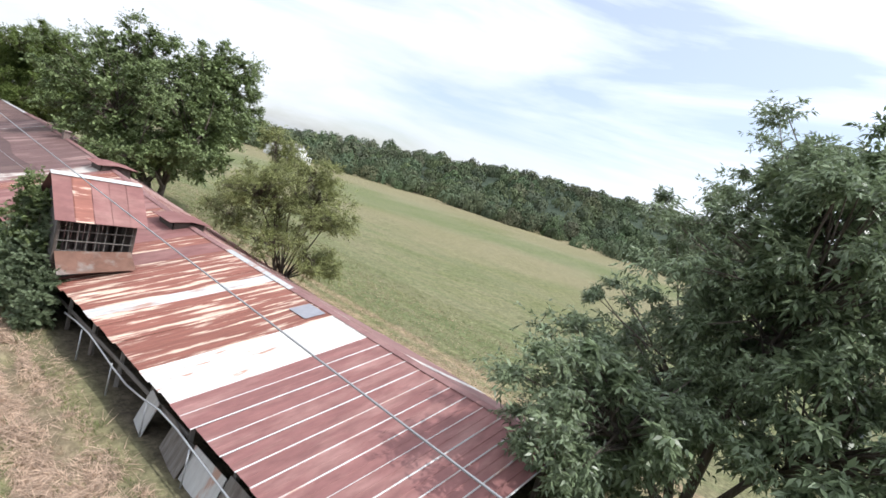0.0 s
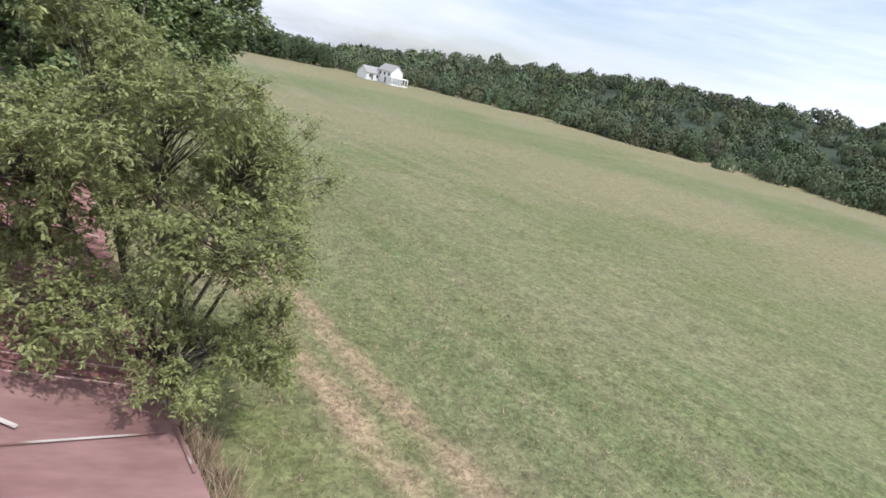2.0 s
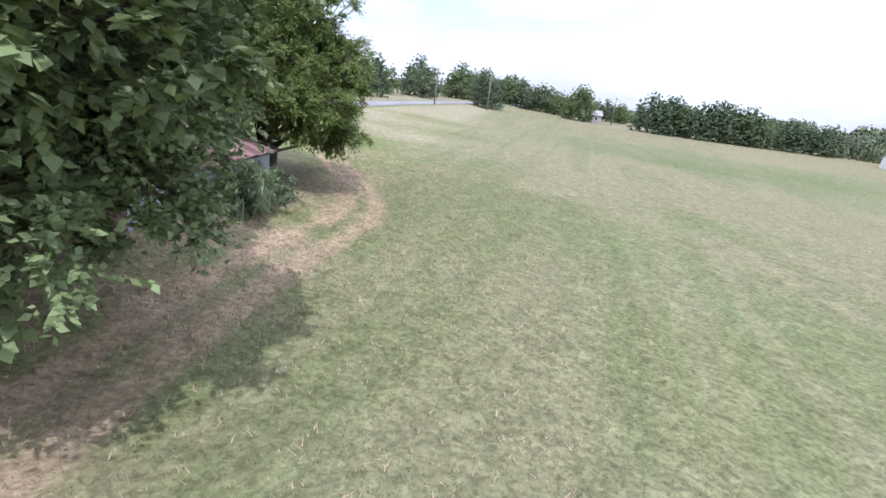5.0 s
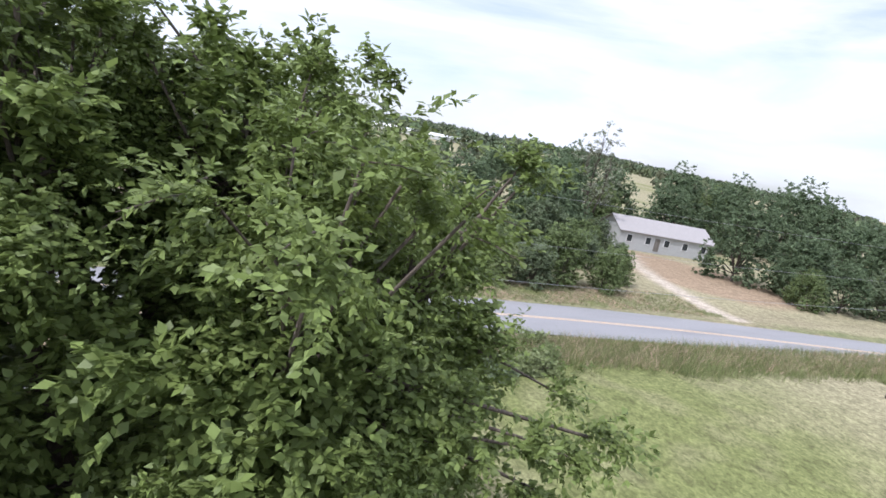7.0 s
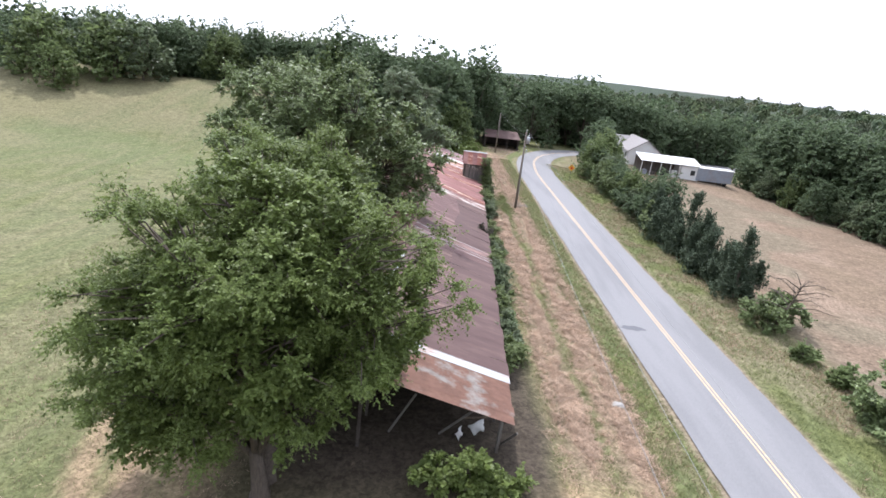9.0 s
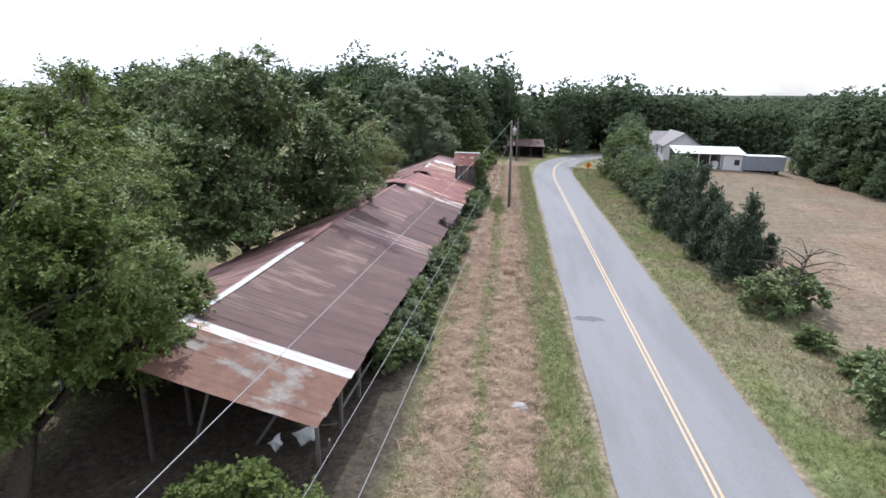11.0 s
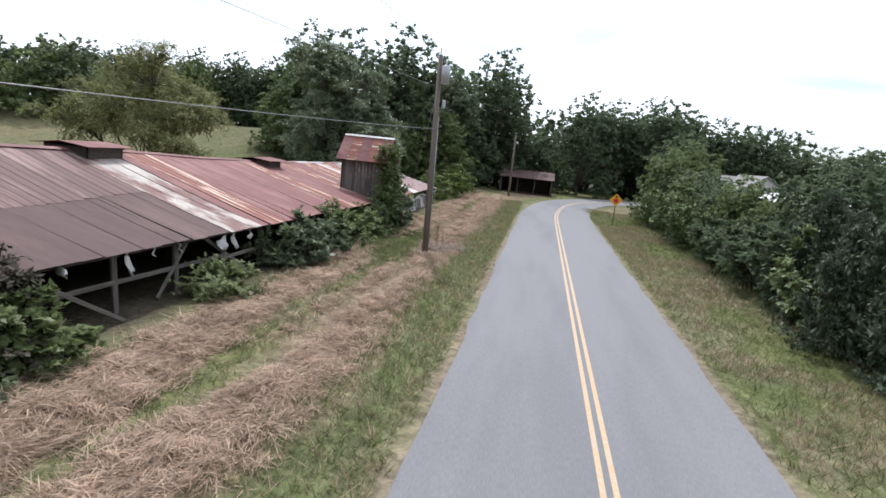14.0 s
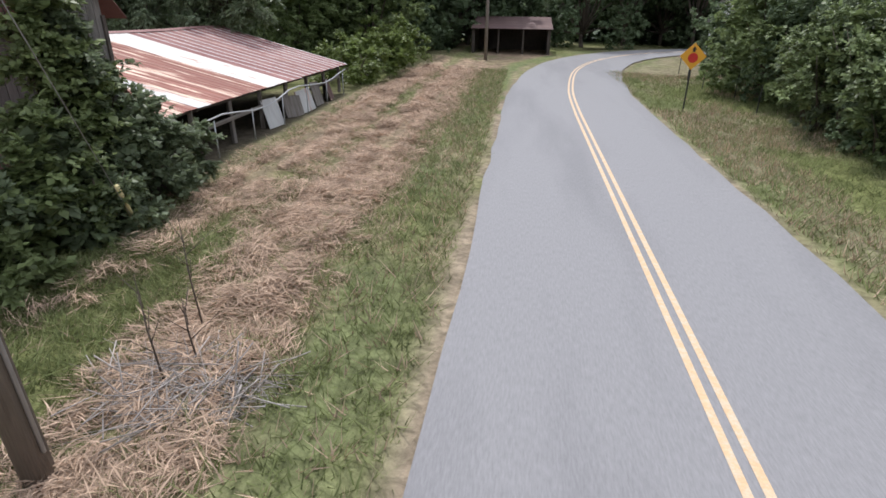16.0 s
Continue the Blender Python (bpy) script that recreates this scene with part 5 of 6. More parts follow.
for i, (x, y, s) in enumerate(((-9.5, 2.2, 1.5), (-9.0, 6.4, 0.45), (-9.8, 9.4, 0.6), (-8.9, 13.2, 0.8), (-9.6, 15.6, 1.7), (-9.0, 18.8, 1.4), (-10.6, 21.0, 2.1), (-10.6, -0.6, 0.9), (-8.2, 24.5, 1.3), (-8.3, 31.5, 1.2), (-8.3, 40.0, 1.2))):
    lobes = [(rr.uniform(-1.0, 1.0) * s, rr.uniform(-1.2, 1.2) * s, rr.uniform(0.4, 1.5) * s, rr.uniform(0.6, 1.1) * s, rr.uniform(0.6, 1.1) * s, rr.uniform(0.5, 0.9) * s) for q in range(6)]
    bush("verge_bush", G(x, y), lobes, int(200 * s), 12, 0.17, rr.choice(("leaf_grey", "wood_leaf", "leaf_dark")), 930 + i, "ragged green bush on the road's far verge", "verge bushes")

# ---- woods in middle distance ----
def wood_tree(seed, leaf, h, w, label, size=0.30, name="wood_tree", clumps=560, twigs=4, per=5, skirt=0.06):
    rng = random.Random(seed)
    blobs = [(0, 0, h * 0.78, w * 0.30, w * 0.30, h * 0.20)]
    for i in range(13):
        a = i * 2.4 + rng.uniform(-0.3, 0.3)
        z = skirt + (0.74 - skirt) * (i + rng.uniform(0, 1)) / 13
        q = rng.uniform(0.30, 0.42) * (1.0 if z < 0.5 else 0.72)
        blobs.append((math.cos(a) * w * q, math.sin(a) * w * q, h * z, w * rng.uniform(0.19, 0.29), w * rng.uniform(0.19, 0.29), h * rng.uniform(0.11, 0.18)))
    return tree(name, (0, 0, 0), blobs, clumps, twigs, per, size, label, leaf, 0.2, 0.25, seed, group="woodland trees", inner=0.74, aspect=0.42, reach=0.40, fill=0.3, shell=0.5, flat=0.8, branches=False)


PROTO = [wood_tree(50, "wood_leaf_dark", 12, 9, "tall dark green broadleaf tree of the wood"), wood_tree(51, "wood_leaf", 11, 8.5, "tall green broadleaf tree of the wood"), wood_tree(52, "wood_leaf_dark", 14, 9.5, "high dark broadleaf tree of the wood"), wood_tree(53, "leaf_grey", 10, 8, "grey-green broadleaf tree of the wood")]
PROTO += [wood_tree(s, lf, h, 10, "broadleaf tree in a distant tree line", 0.5, "distant_tree", 200, 3, 5) for s, lf, h in ((54, "wood_leaf_dark", 12), (55, "wood_leaf", 11), (56, "leaf_grey", 12))]
PROTO += [wood_tree(57, "wood_leaf_dark", 14, 9, "high dark tree with a bare lower trunk", skirt=0.38), wood_tree(58, "leaf_light", 9, 8, "bright yellow-green bushy tree by the road")]
used = set()


def plant(i, x, y, s=1.0, turn=0.0, sink=0.0):
    m = Matrix.Translation(G(x, y, -sink)) @ Matrix.Rotation(turn, 4, "Z") @ Matrix.Diagonal((s, s, s, 1))
    if i in used:
        ob = copy_thing(PROTO[i], m)
    else:
        used.add(i)
        ob = PROTO[i]
    ob.matrix_basis = m
    return ob


rw = random.Random(77)
# south-east wood behind the barn
for k in range(30):
    t = k / 29
    plant(rw.choice((0, 1, 2, 2)), 10.5 + 88 * t + rw.uniform(-2, 2), (-82 if t < 0.36 else -100) + rw.uniform(-4, 4), rw.uniform(1.12, 1.5) * (1.0 if t < 0.36 else 0.72), rw.uniform(0, 6))
for k in range(20):
    plant(rw.choice((4, 5, 4)), 11 + k * 5 + rw.uniform(-2, 2), (-96 if k < 6 else -112) + rw.uniform(-5, 5), rw.uniform(1.25, 1.6) * (1.0 if k < 6 else 0.8), rw.uniform(0, 6))
for k in range(20):
    plant(rw.choice((4, 4, 5)), -62 + k * 3.2 + rw.uniform(-2, 2), -108 + rw.uniform(-6, 4), rw.uniform(1.0, 1.5) * (0.9 if k < 11 else 1.0), rw.uniform(0, 6))
for k in range(10):
    plant(rw.choice((0, 2)), -58 + k * 4.6 + rw.uniform(-2, 2), -97 + rw.uniform(-3, 3), rw.uniform(0.85, 1.3) * (0.92 if k < 7 else 1.0), rw.uniform(0, 6))
for x, y, s, i in ((-9.8, -53, 0.66, 1), (-10.6, -46, 0.58, 3), (-12.5, -58, 0.75, 1), (-13.5, -64, 0.8, 0), (-9.5, -95, 1.15, 7), (-17, -93, 1.2, 7), (-24, -96, 1.05, 7), (-15.5, -70, 0.7, 0), (14.0, -66, 0.85, 1), (16, -75, 1.2, 2), (18, -62, 0.7, 1), (8.5, -86, 0.9, 2), (2.5, -88, 0.62, 0), (-4.0, -89, 1.12, 2), (-10.0, -41, 0.42, 0), (-10.4, -36, 0.38, 1), (-10.2, -31, 0.36, 3)):
    plant(i, x, y, s, rw.uniform(0, 6))
for k in range(9):
    plant(rw.choice((0, 1, 2)), -10.6 + rw.uniform(-0.8, 0.6), -25 - 3.2 * k, rw.uniform(0.38, 0.52), rw.uniform(0, 6))
# trees across the road to the north-west
for x, y, s, i in ((-20, 21, 1.1, 3), (-11, 27, 0.62, 1), (-10.2, 33, 0.6, 1), (-21, 36, 0.85, 0), (-28, 27, 0.9, 3), (-12, 41, 0.7, 3), (-27, 45, 0.9, 0), (-10.6, 49, 0.55, 1), (-34, 38, 0.9, 1), (-20, 52, 0.72, 3), (-42, 30, 0.8, 0), (-37, 63, 1.05, 0), (-30, 56, 0.6, 3), (-9.0, 21, 0.42, 1), (-8.8, 37, 0.46, 1), (-8.6, 45, 0.42, 3), (-17, 120, 0.75, 3), (-12, 127, 0.55, 1), (-64, 120, 1.15, 0), (-60, 106, 1.15, 2), (-62, 92, 1.1, 0), (-54, 130, 1.15, 2), (-40, 136, 1.0, 0), (-52, 82, 0.9, 1), (-8.6, 29.5, 0.42, 0), (-9.4, 53, 0.38, 1), (-9.5, 80, 0.42, 1), (-9.0, 85, 0.5, 0), (-8.5, 91, 0.62, 3), (-6.5, 97, 0.5, 1), (-26, 62, 0.45, 1), (-33, 69, 0.5, 3), (-24, 53, 0.85, 0), (-31, 59, 0.95, 2), (-19, 57, 0.45, 3), (-12.5, 57, 0.36, 1), (-16, 59, 0.4, 3)):
    plant(i, x, y, s, rw.uniform(0, 6))
for k in range(3):
    plant(rw.choice((0, 2, 2)), 20 + k * 4.4 + rw.uniform(-1, 1), -69 + rw.uniform(-3, 2), rw.uniform(1.25, 1.5), rw.uniform(0, 6))
# trees at the hayfield's south-east corner
for k in range(16):
    plant(rw.choice((4, 5, 6)), 86 + rw.uniform(-4, 30), -122 + k * 3 + rw.uniform(-3, 3), rw.uniform(0.8, 1.3), rw.uniform(0, 6))
# far side of the dry field
for k in range(22):
    t = k / 21
    plant(rw.choice((0, 2, 2)), -50 - 10 * t + rw.uniform(-3, 3), -72 + 60 * t + rw.uniform(-2, 2), rw.uniform(1.05, 1.45), rw.uniform(0, 6))
for k in range(16):
    t = k / 15
    plant(rw.choice((0, 1, 3)), -44 - 10 * t + rw.uniform(-1.5, 1.5), -66 + 52 * t + rw.uniform(-1, 1), rw.uniform(0.35, 0.6), rw.uniform(0, 6))
for k in range(16):
    plant(rw.choice((4, 5, 6)), -66 - rw.uniform(0, 50), -16 + k * 5 + rw.uniform(-3, 3), rw.uniform(0.6, 1.0), rw.uniform(0, 6))
# roadside and field edge far to the north
for k in range(26):
    y = 128 + k * 8
    plant(rw.choice((4, 5, 6)), float(np.interp(y, [118, 165, 260, 400], [9.3, 18, 45, 75])) - 11 - rw.uniform(0, 14), y, rw.uniform(0.75, 1.15), rw.uniform(0, 6))
for k in range(22):
    plant(rw.choice((4, 5, 6)), 24 + k * 3.6 + rw.uniform(-2, 2), 208 + rw.uniform(-8, 8), rw.uniform(0.55, 0.95), rw.uniform(0, 6))
for k in range(14):
    plant(rw.choice((4, 5, 4)), 74 + k * 2.6 + rw.uniform(-1, 1), 166 - 0.2 * k + rw.uniform(-2, 4), rw.uniform(0.8, 1.1), rw.uniform(0, 6))
for k in range(5):
    plant(rw.choice((4, 6)), 113 + k * 3 + rw.uniform(-1, 1), 164 + rw.uniform(-2, 2), rw.uniform(0.6, 0.85), rw.uniform(0, 6))
for x, y, sc, i in ((-50, 70, 1.0, 2), (-57, 76, 1.1, 0), (-66, 84, 1.2, 2), (-52, 98, 1.0, 0), (-47, 108, 1.1, 2), (-58, 116, 1.2, 1), (-36, 118, 1.0, 2), (-28, 112, 0.9, 0), (-44, 122, 1.2, 2), (-20, 96, 0.55, 3), (-17, 88, 0.5, 1), (-14, 84, 0.7, 0), (-21, 82, 0.85, 2), (-13, 104, 0.75, 1), (-20, 110, 0.85, 0), (-8, 113, 0.6, 3), (-4, 121, 0.6, 1), (-12, 118, 0.8, 2), (-70, 70, 1.2, 0)):
    plant(i, x, y, sc, rw.uniform(0, 6))
plant(8, -12.4, 24.5, 0.62)
plant(8, -13.5, 30.5, 0.6, 2.0)
plant(8, -9.2, 41.5, 0.45)
plant(8, -26, 33, 0.8)
plant(0, 24, 157, 0.9)
plant(2, 27.0, 160, 0.65)
plant(1, 55, 180, 1.08)


def crown_template(rng, q, size):
    """A domed crown of unit radius and height: leafy patches on the outsides of its lobes."""
    lobes = [(0, 0, 0.62, 0.46)]
    for i in range(8):
        a = i * 2.4 + rng.uniform(-0.4, 0.4)
        d = rng.uniform(0.38, 0.62)
        lobes.append((math.cos(a) * d, math.sin(a) * d, rng.uniform(0.2, 0.6), rng.uniform(0.32, 0.46)))
    lobes = np.array(lobes)
    pick = rng.choice(len(lobes), q * 3, p=lobes[:, 3] ** 2 / (lobes[:, 3] ** 2).sum())
    u = unit(rng, q * 3)
    p = lobes[pick, :3] + u * lobes[pick, 3:4] * rng.uniform(0.86, 1.06, (q * 3, 1))
    gap = ((np.linalg.norm(p[:, None] - lobes[None, :, :3], axis=2) / lobes[None, :, 3]) < 0.8).sum(1)
    ok = np.where((gap == 0) & (u[:, 2] > -0.55))[0][:q]
    p, u = p[ok], norm(u[ok] + rng.normal(size=(len(ok), 3)) * 0.2)
    e = norm(np.cross(u, unit(rng, len(ok))))
    f = np.cross(u, e)
    w = size * rng.uniform(0.6, 1.4, (len(ok), 1))
    return np.stack([p - e * w, p - f * w * 0.7, p + e * w, p + f * w * 0.7], 1)


def far_woods(name, area, n, q, tall, seed, label, keep=None):
    """Distant woodland as one mass of domed leafy crowns over the hills."""
    rng = np.random.default_rng(seed)
    kinds = [crown_template(rng, q, 1.6 / math.sqrt(q)) for k in range(7)]
    x, y = area(rng, n)
    if keep is not None:
        k = keep(x, y)
        x, y = x[k], y[k]
    z = height(x, y)
    r = rng.uniform(2.8, 6.8, len(x)) * tall
    h = r * rng.uniform(1.25, 1.7, len(x))
    out = []
    for i in range(len(x)):
        a = rng.uniform(0, 6.28)
        m = np.array([[math.cos(a) * r[i], -math.sin(a) * r[i], 0], [math.sin(a) * r[i], math.cos(a) * r[i], 0], [0, 0, h[i]]])
        out.append(kinds[i % 7] @ m.T + np.array([x[i], y[i], z[i] - 0.12 * h[i]]))
    me = flat_mesh(name, np.concatenate(out), 4, "far_leaf")
    tint = np.array([0.096, 0.117, 0.066]) * rng.uniform(0.7, 1.35, (len(x), 1)) * rng.uniform(0.9, 1.1, (len(x), 3))
    col = np.ones((len(me.vertices), 4), np.float32)
    col[:, :3] = np.repeat(tint, [len(o) * 4 for o in out], 0)
    me.attributes.new("tone", "FLOAT_COLOR", "POINT").data.foreach_set("color", col.ravel())
    tagged(new(name, me), label, "woods", kind="stuff")


def ring(a0, a1, r0, r1):
    def pick(rng, n):
        a, r = np.radians(rng.uniform(a0, a1, n)), np.sqrt(rng.uniform(r0**2, r1**2, n))
        return 20 + np.sin(a) * r, np.cos(a) * r
    return pick


def hedges(x, y):
    """Woods and hedgerows between open fields."""
    return (fnoise(x / 70, y / 70, 91) > 0.56) | (np.abs(fnoise(x / 120, y / 120, 92) - 0.5) < 0.022)


far_woods("hill_woods", ring(28, 128, 200, 245), 430, 620, 1.0, 60, "edge of the wood along the hayfield")
far_woods("hill_woods", ring(24, 128, 240, 440), 850, 320, 1.15, 61, "dense wooded hillside beyond the hayfield")
far_woods("hill_woods", ring(-20, 26, 235, 400), 400, 150, 0.6, 62, "woodland along the field's far northern edge")
far_woods("hill_woods", ring(118, 182, 290, 520), 600, 80, 1.2, 65, "wooded ridge far to the south")
far_woods("hill_woods", ring(200, 262, 112, 250), 200, 380, 1.15, 67, "woodland edge beyond the dry field")
far_woods("hill_woods", ring(180, 262, 250, 900), 1100, 120, 1.25, 66, "thick woodland beyond the dry field")
far_woods("hill_woods", ring(128, 250, 165, 300), 280, 300, 1.2, 63, "woodland stretching away to the south")
far_woods("hill_woods", ring(258, 338, 130, 320), 420, 220, 0.9, 68, "scattered trees and hedges in the western valley", hedges)
far_woods("hill_woods", ring(250, 338, 300, 1500), 5200, 60, 1.3, 64, "scattered woods and hedges in the western valley", hedges)


# ---- grass ----
def blades(name, mat, count, area, hgt, seed, label, lean=0.5, keep=None):
    rng = np.random.default_rng(seed)
    x, y = rng.uniform(area[0], area[2], count), rng.uniform(area[1], area[3], count)
    if keep is not None:
        k = keep(x, y) > rng.uniform(0, 1, count)
        x, y = x[k], y[k]
    z = height(x, y)
    per = 4
    c = np.repeat(np.stack([x, y, z - 0.02], 1), per, 0)
    n = len(c)
    c[:, :2] += rng.normal(size=(n, 2)) * 0.06
    a = rng.uniform(0, 2 * math.pi, n)
    w = np.stack([np.cos(a), np.sin(a), 0 * a], 1) * rng.uniform(0.006, 0.016, (n, 1))
    d = np.stack([rng.normal(size=n) * lean, rng.normal(size=n) * lean, np.ones(n)], 1) * (hgt * rng.uniform(0.45, 1.3, (n, 1)))
    tagged(new(name, flat_mesh(name, np.stack([c - w, c + w, c + d], 1), 3, mat)), label, "grass", kind="stuff")


def hay(name, count, area, seed, label, keep):
    """Mown hay in wads: bundles of long bent stems lying on the stubble, each with a lie of its own."""
    rng = np.random.default_rng(seed)
    x, y = rng.uniform(area[0], area[2], count), rng.uniform(area[1], area[3], count)
    k = keep(x, y) > rng.uniform(0, 1, count)
    x, y = x[k], y[k]
    per = 34
    m = len(x)
    lie = np.repeat(rng.uniform(0, math.pi, m), per) + rng.normal(size=m * per) * 0.45
    rad = np.repeat(rng.uniform(0.12, 0.34, m), per)
    a, q = rng.uniform(0, 2 * math.pi, m * per), np.sqrt(rng.uniform(0, 1, m * per))
    px, py = np.repeat(x, per) + np.cos(a) * q * rad, np.repeat(y, per) + np.sin(a) * q * rad
    pz = np.repeat(height(x, y), per) + (1 - q * q) * rad * rng.uniform(0.1, 0.75, m * per) + 0.015
    d = np.stack([np.cos(lie), np.sin(lie), rng.normal(size=m * per) * 0.22], 1) * rng.uniform(0.1, 0.28, (m * per, 1))
    w = np.stack([-np.sin(lie), np.cos(lie), rng.normal(size=m * per) * 0.5], 1) * rng.uniform(0.004, 0.009, (m * per, 1))
    p = np.stack([px, py, pz], 1)
    lift = np.array([0, 0, 1.0]) * rng.uniform(0.0, 0.05, (m * per, 1))
    tagged(new(name, flat_mesh(name, np.stack([p - d, p - w + lift, p + d, p + w + lift], 1), 4, "straw")), label, "hay", kind="stuff")


hay("hay_wads", 15000, (5.1, -62, 10.1, 19), 85, "wads of mown hay lying in rows between road and barn", lambda x, y: (0.12 + 0.9 * np.clip(hay_band(x, y), 0, 1)) * smooth(0.62, 0.46, fnoise(x / 0.42, y / 5.0, 41)) * (1 - 0.97 * np.exp(-((x - 8.8) / 2.0) ** 2 - ((y + 26.5) / 4.6) ** 2)))
blades("straw", "straw", 150000, (5.0, -60, 10.2, 21), 0.14, 71, "mown dry hay lying in rows between road and barn", 1.7, keep=lambda x, y: 0.95 * smooth(0.64, 0.46, fnoise(x / 0.42, y / 5.0, 41)) * smooth(0.60, 0.46, fnoise(x / 0.5, y / 0.6, 44)) * np.clip(hay_band(x, y) + 0.15, 0, 1) * (1 - 0.95 * np.exp(-((x - 8.8) / 2.0) ** 2 - ((y + 26.5) / 4.6) ** 2)) + 0.04)
blades("verge_grass", "grass", 18000, (3.38, -62, 6.0, 60), 0.2, 72, "green grass along the road's edge", 0.9)
blades("verge_straw", "straw", 3500, (3.4, -62, 5.8, 40), 0.24, 86, "dry stems along the road's grassy edge", 0.6)
blades("strip_grass", "grass", 16000, (6.8, -60, 10.4, 22), 0.16, 79, "green regrowth between the hay rows", 0.9, keep=lambda x, y: np.exp(-((x - 7.75) / 0.5) ** 2) + smooth(9.0, 9.6, x) * (1 - smooth(9.8, 10.3, x)) * 0.6 + 2.5 * np.exp(-((x - 8.8) / 1.9) ** 2 - ((y + 26.5) / 4.4) ** 2))
blades("strip_grass", "grass", 11000, (6.4, -32.5, 10.5, -21), 0.17, 91, "fresh green grass below the barn's vines", 0.9, keep=lambda x, y: 1.3 * np.exp(-((x - 8.9) / 1.7) ** 2 - ((y + 26.5) / 4.2) ** 4))
blades("eave_weeds", "straw", 3500, (22.6, -49, 24.4, -24), 0.6, 80, "tall dry weeds below the barn's back eave", 0.4)
blades("dry_grass", "straw", 22000, (-10.5, -62, -3.38, 62), 0.24, 78, "dry stems among the verge grass", keep=lambda x, y: smooth(0.45, 0.6, fnoise(x / 2.2, y / 2.2, 12)))
blades("verge_grass", "grass", 24000, (-10, -62, -3.38, 62), 0.24, 73, "long green and dry grass on the far verge", 0.9)
blades("field_grass", "grass", 52000, (23, -42, 44, 36), 0.085, 74, "short mown hayfield grass")
blades("field_grass", "straw", 12000, (22.5, -45, 40, 40), 0.13, 75, "dry stems in the hayfield", 0.8)
blades("weeds", "straw", 3500, (3.8, 28, 8.4, 80), 0.75, 77, "tall dry weeds on the roadside bank", keep=lambda x, y: smooth(3.8, 5, x) * (1 - smooth(7.0, 8.4, x)) * 0.8)
blades("weeds", "grass", 20000, (3.8, 25, 10, 80), 0.6, 76, "rank weeds on the roadside bank", 0.6, keep=lambda x, y: 0.9 * smooth(26, 28.5, y + 4 * (fnoise(x / 2, y / 2, 81) - 0.5)) * (1 - smooth(7.0, 9.2, x + 2.5 * (fnoise(x / 2, y / 2, 82) - 0.5))))


# ---- houses ----
def house(name, at, turn, sx, sy, hw, hr, label, roof="shingle", windows=3, wall="white_paint", overhang=0.35):
    """A gabled house: ridge along x, size sx by sy, wall and ridge heights."""
    root = empty(name, at, label, "house")
    root.rotation_euler = (0, 0, turn)
    a, b = sx / 2, sy / 2
    verts = [(-a, -b, -0.5), (a, -b, -0.5), (a, b, -0.5), (-a, b, -0.5), (-a, -b, hw), (a, -b, hw), (a, b, hw), (-a, b, hw), (-a, 0, hr), (a, 0, hr)]
    part("wall", mesh_of("wall", verts, [(0, 1, 5, 4), (1, 2, 6, 9, 5), (2, 3, 7, 6), (3, 0, 4, 8, 7)], wall), root)
    k = (hr - hw) / b
    o = overhang
    for s in (-1, 1):
        v = [(-a - o, 0, hr + 0.05), (a + o, 0, hr + 0.05), (a + o, s * (b + o), hw + 0.05 - k * o), (-a - o, s * (b + o), hw + 0.05 - k * o)]
        v += [(p[0], p[1], p[2] + 0.12) for p in v]
        part("roof", mesh_of("roof", v, [(0, 1, 2, 3), (7, 6, 5, 4), (0, 4, 5, 1), (1, 5, 6, 2), (2, 6, 7, 3), (3, 7, 4, 0)], roof), root)
    for i in range(windows):
        x = -a + (i + 0.5) * sx / windows
        for s in (-1, 1):
            w = part("window", boxes_mesh("window", [(x - 0.5, s * b - 0.05, hw - 1.7, x + 0.5, s * b + 0.05, hw - 0.5)], "white_paint"), root)
            part("pane", boxes_mesh("pane", [(x - 0.42, s * b - 0.07, hw - 1.62, x + 0.42, s * b + 0.07, hw - 0.58)], "glass_dark"), w)
    for s in (-1, 1):
        part("door", boxes_mesh("door", [(-a * 0.2 - 0.45, s * b - 0.04, 0, -a * 0.2 + 0.45, s * b + 0.04, min(2.05, hw - 0.2))], "wood_grey"), root)
    return root


house("white_house", G(138, 137, 0.2), 1.75, 7, 5.8, 4.3, 6.5, "white two-storey house with a columned porch", windows=3)
house("white_house_wing", G(131.6, 141.2, 0.2), 0.18, 7, 5.2, 2.4, 4.4, "low white wing with a grey roof beside the house", windows=2)
porch = empty("porch", G(138.6, 132.5, 0.2), "white columned porch in front of the house", "porch")
porch.rotation_euler = (0, 0, 0.18)
part("porch_roof", boxes_mesh("porch_roof", [(-4.4, -1.2, 2.3, 4.4, 1.2, 2.6)], "white_paint", 0.05), porch)
part("porch_floor", boxes_mesh("porch_floor", [(-4.4, -1.2, -0.4, 4.4, 1.2, 0.2)], "white_paint", 0.05), porch)
for i in range(7):
    part("column", tubes("column", [[((-4.1 + i * 1.37, -1.0, 0.2), 0.2), ((-4.1 + i * 1.37, -1.0, 2.4), 0.17)]], "white_paint", 8), porch)
house("bungalow", G(-41, 86, 0.4), 1.35, 16, 8, 2.6, 4.4, "pale grey single-storey house with a shingle roof", windows=5, wall="siding")
house("farmhouse", G(-25.2, -77.5, 0.1), 1.52, 11, 6.4, 3.0, 5.2, "white gabled farmhouse with a grey shingle roof", windows=3)
house("farmhouse_wing", G(-21.5, -82, 0.1), 0.05, 10, 7, 2.9, 5.2, "grey-roofed wing built on beside the farmhouse", windows=2)


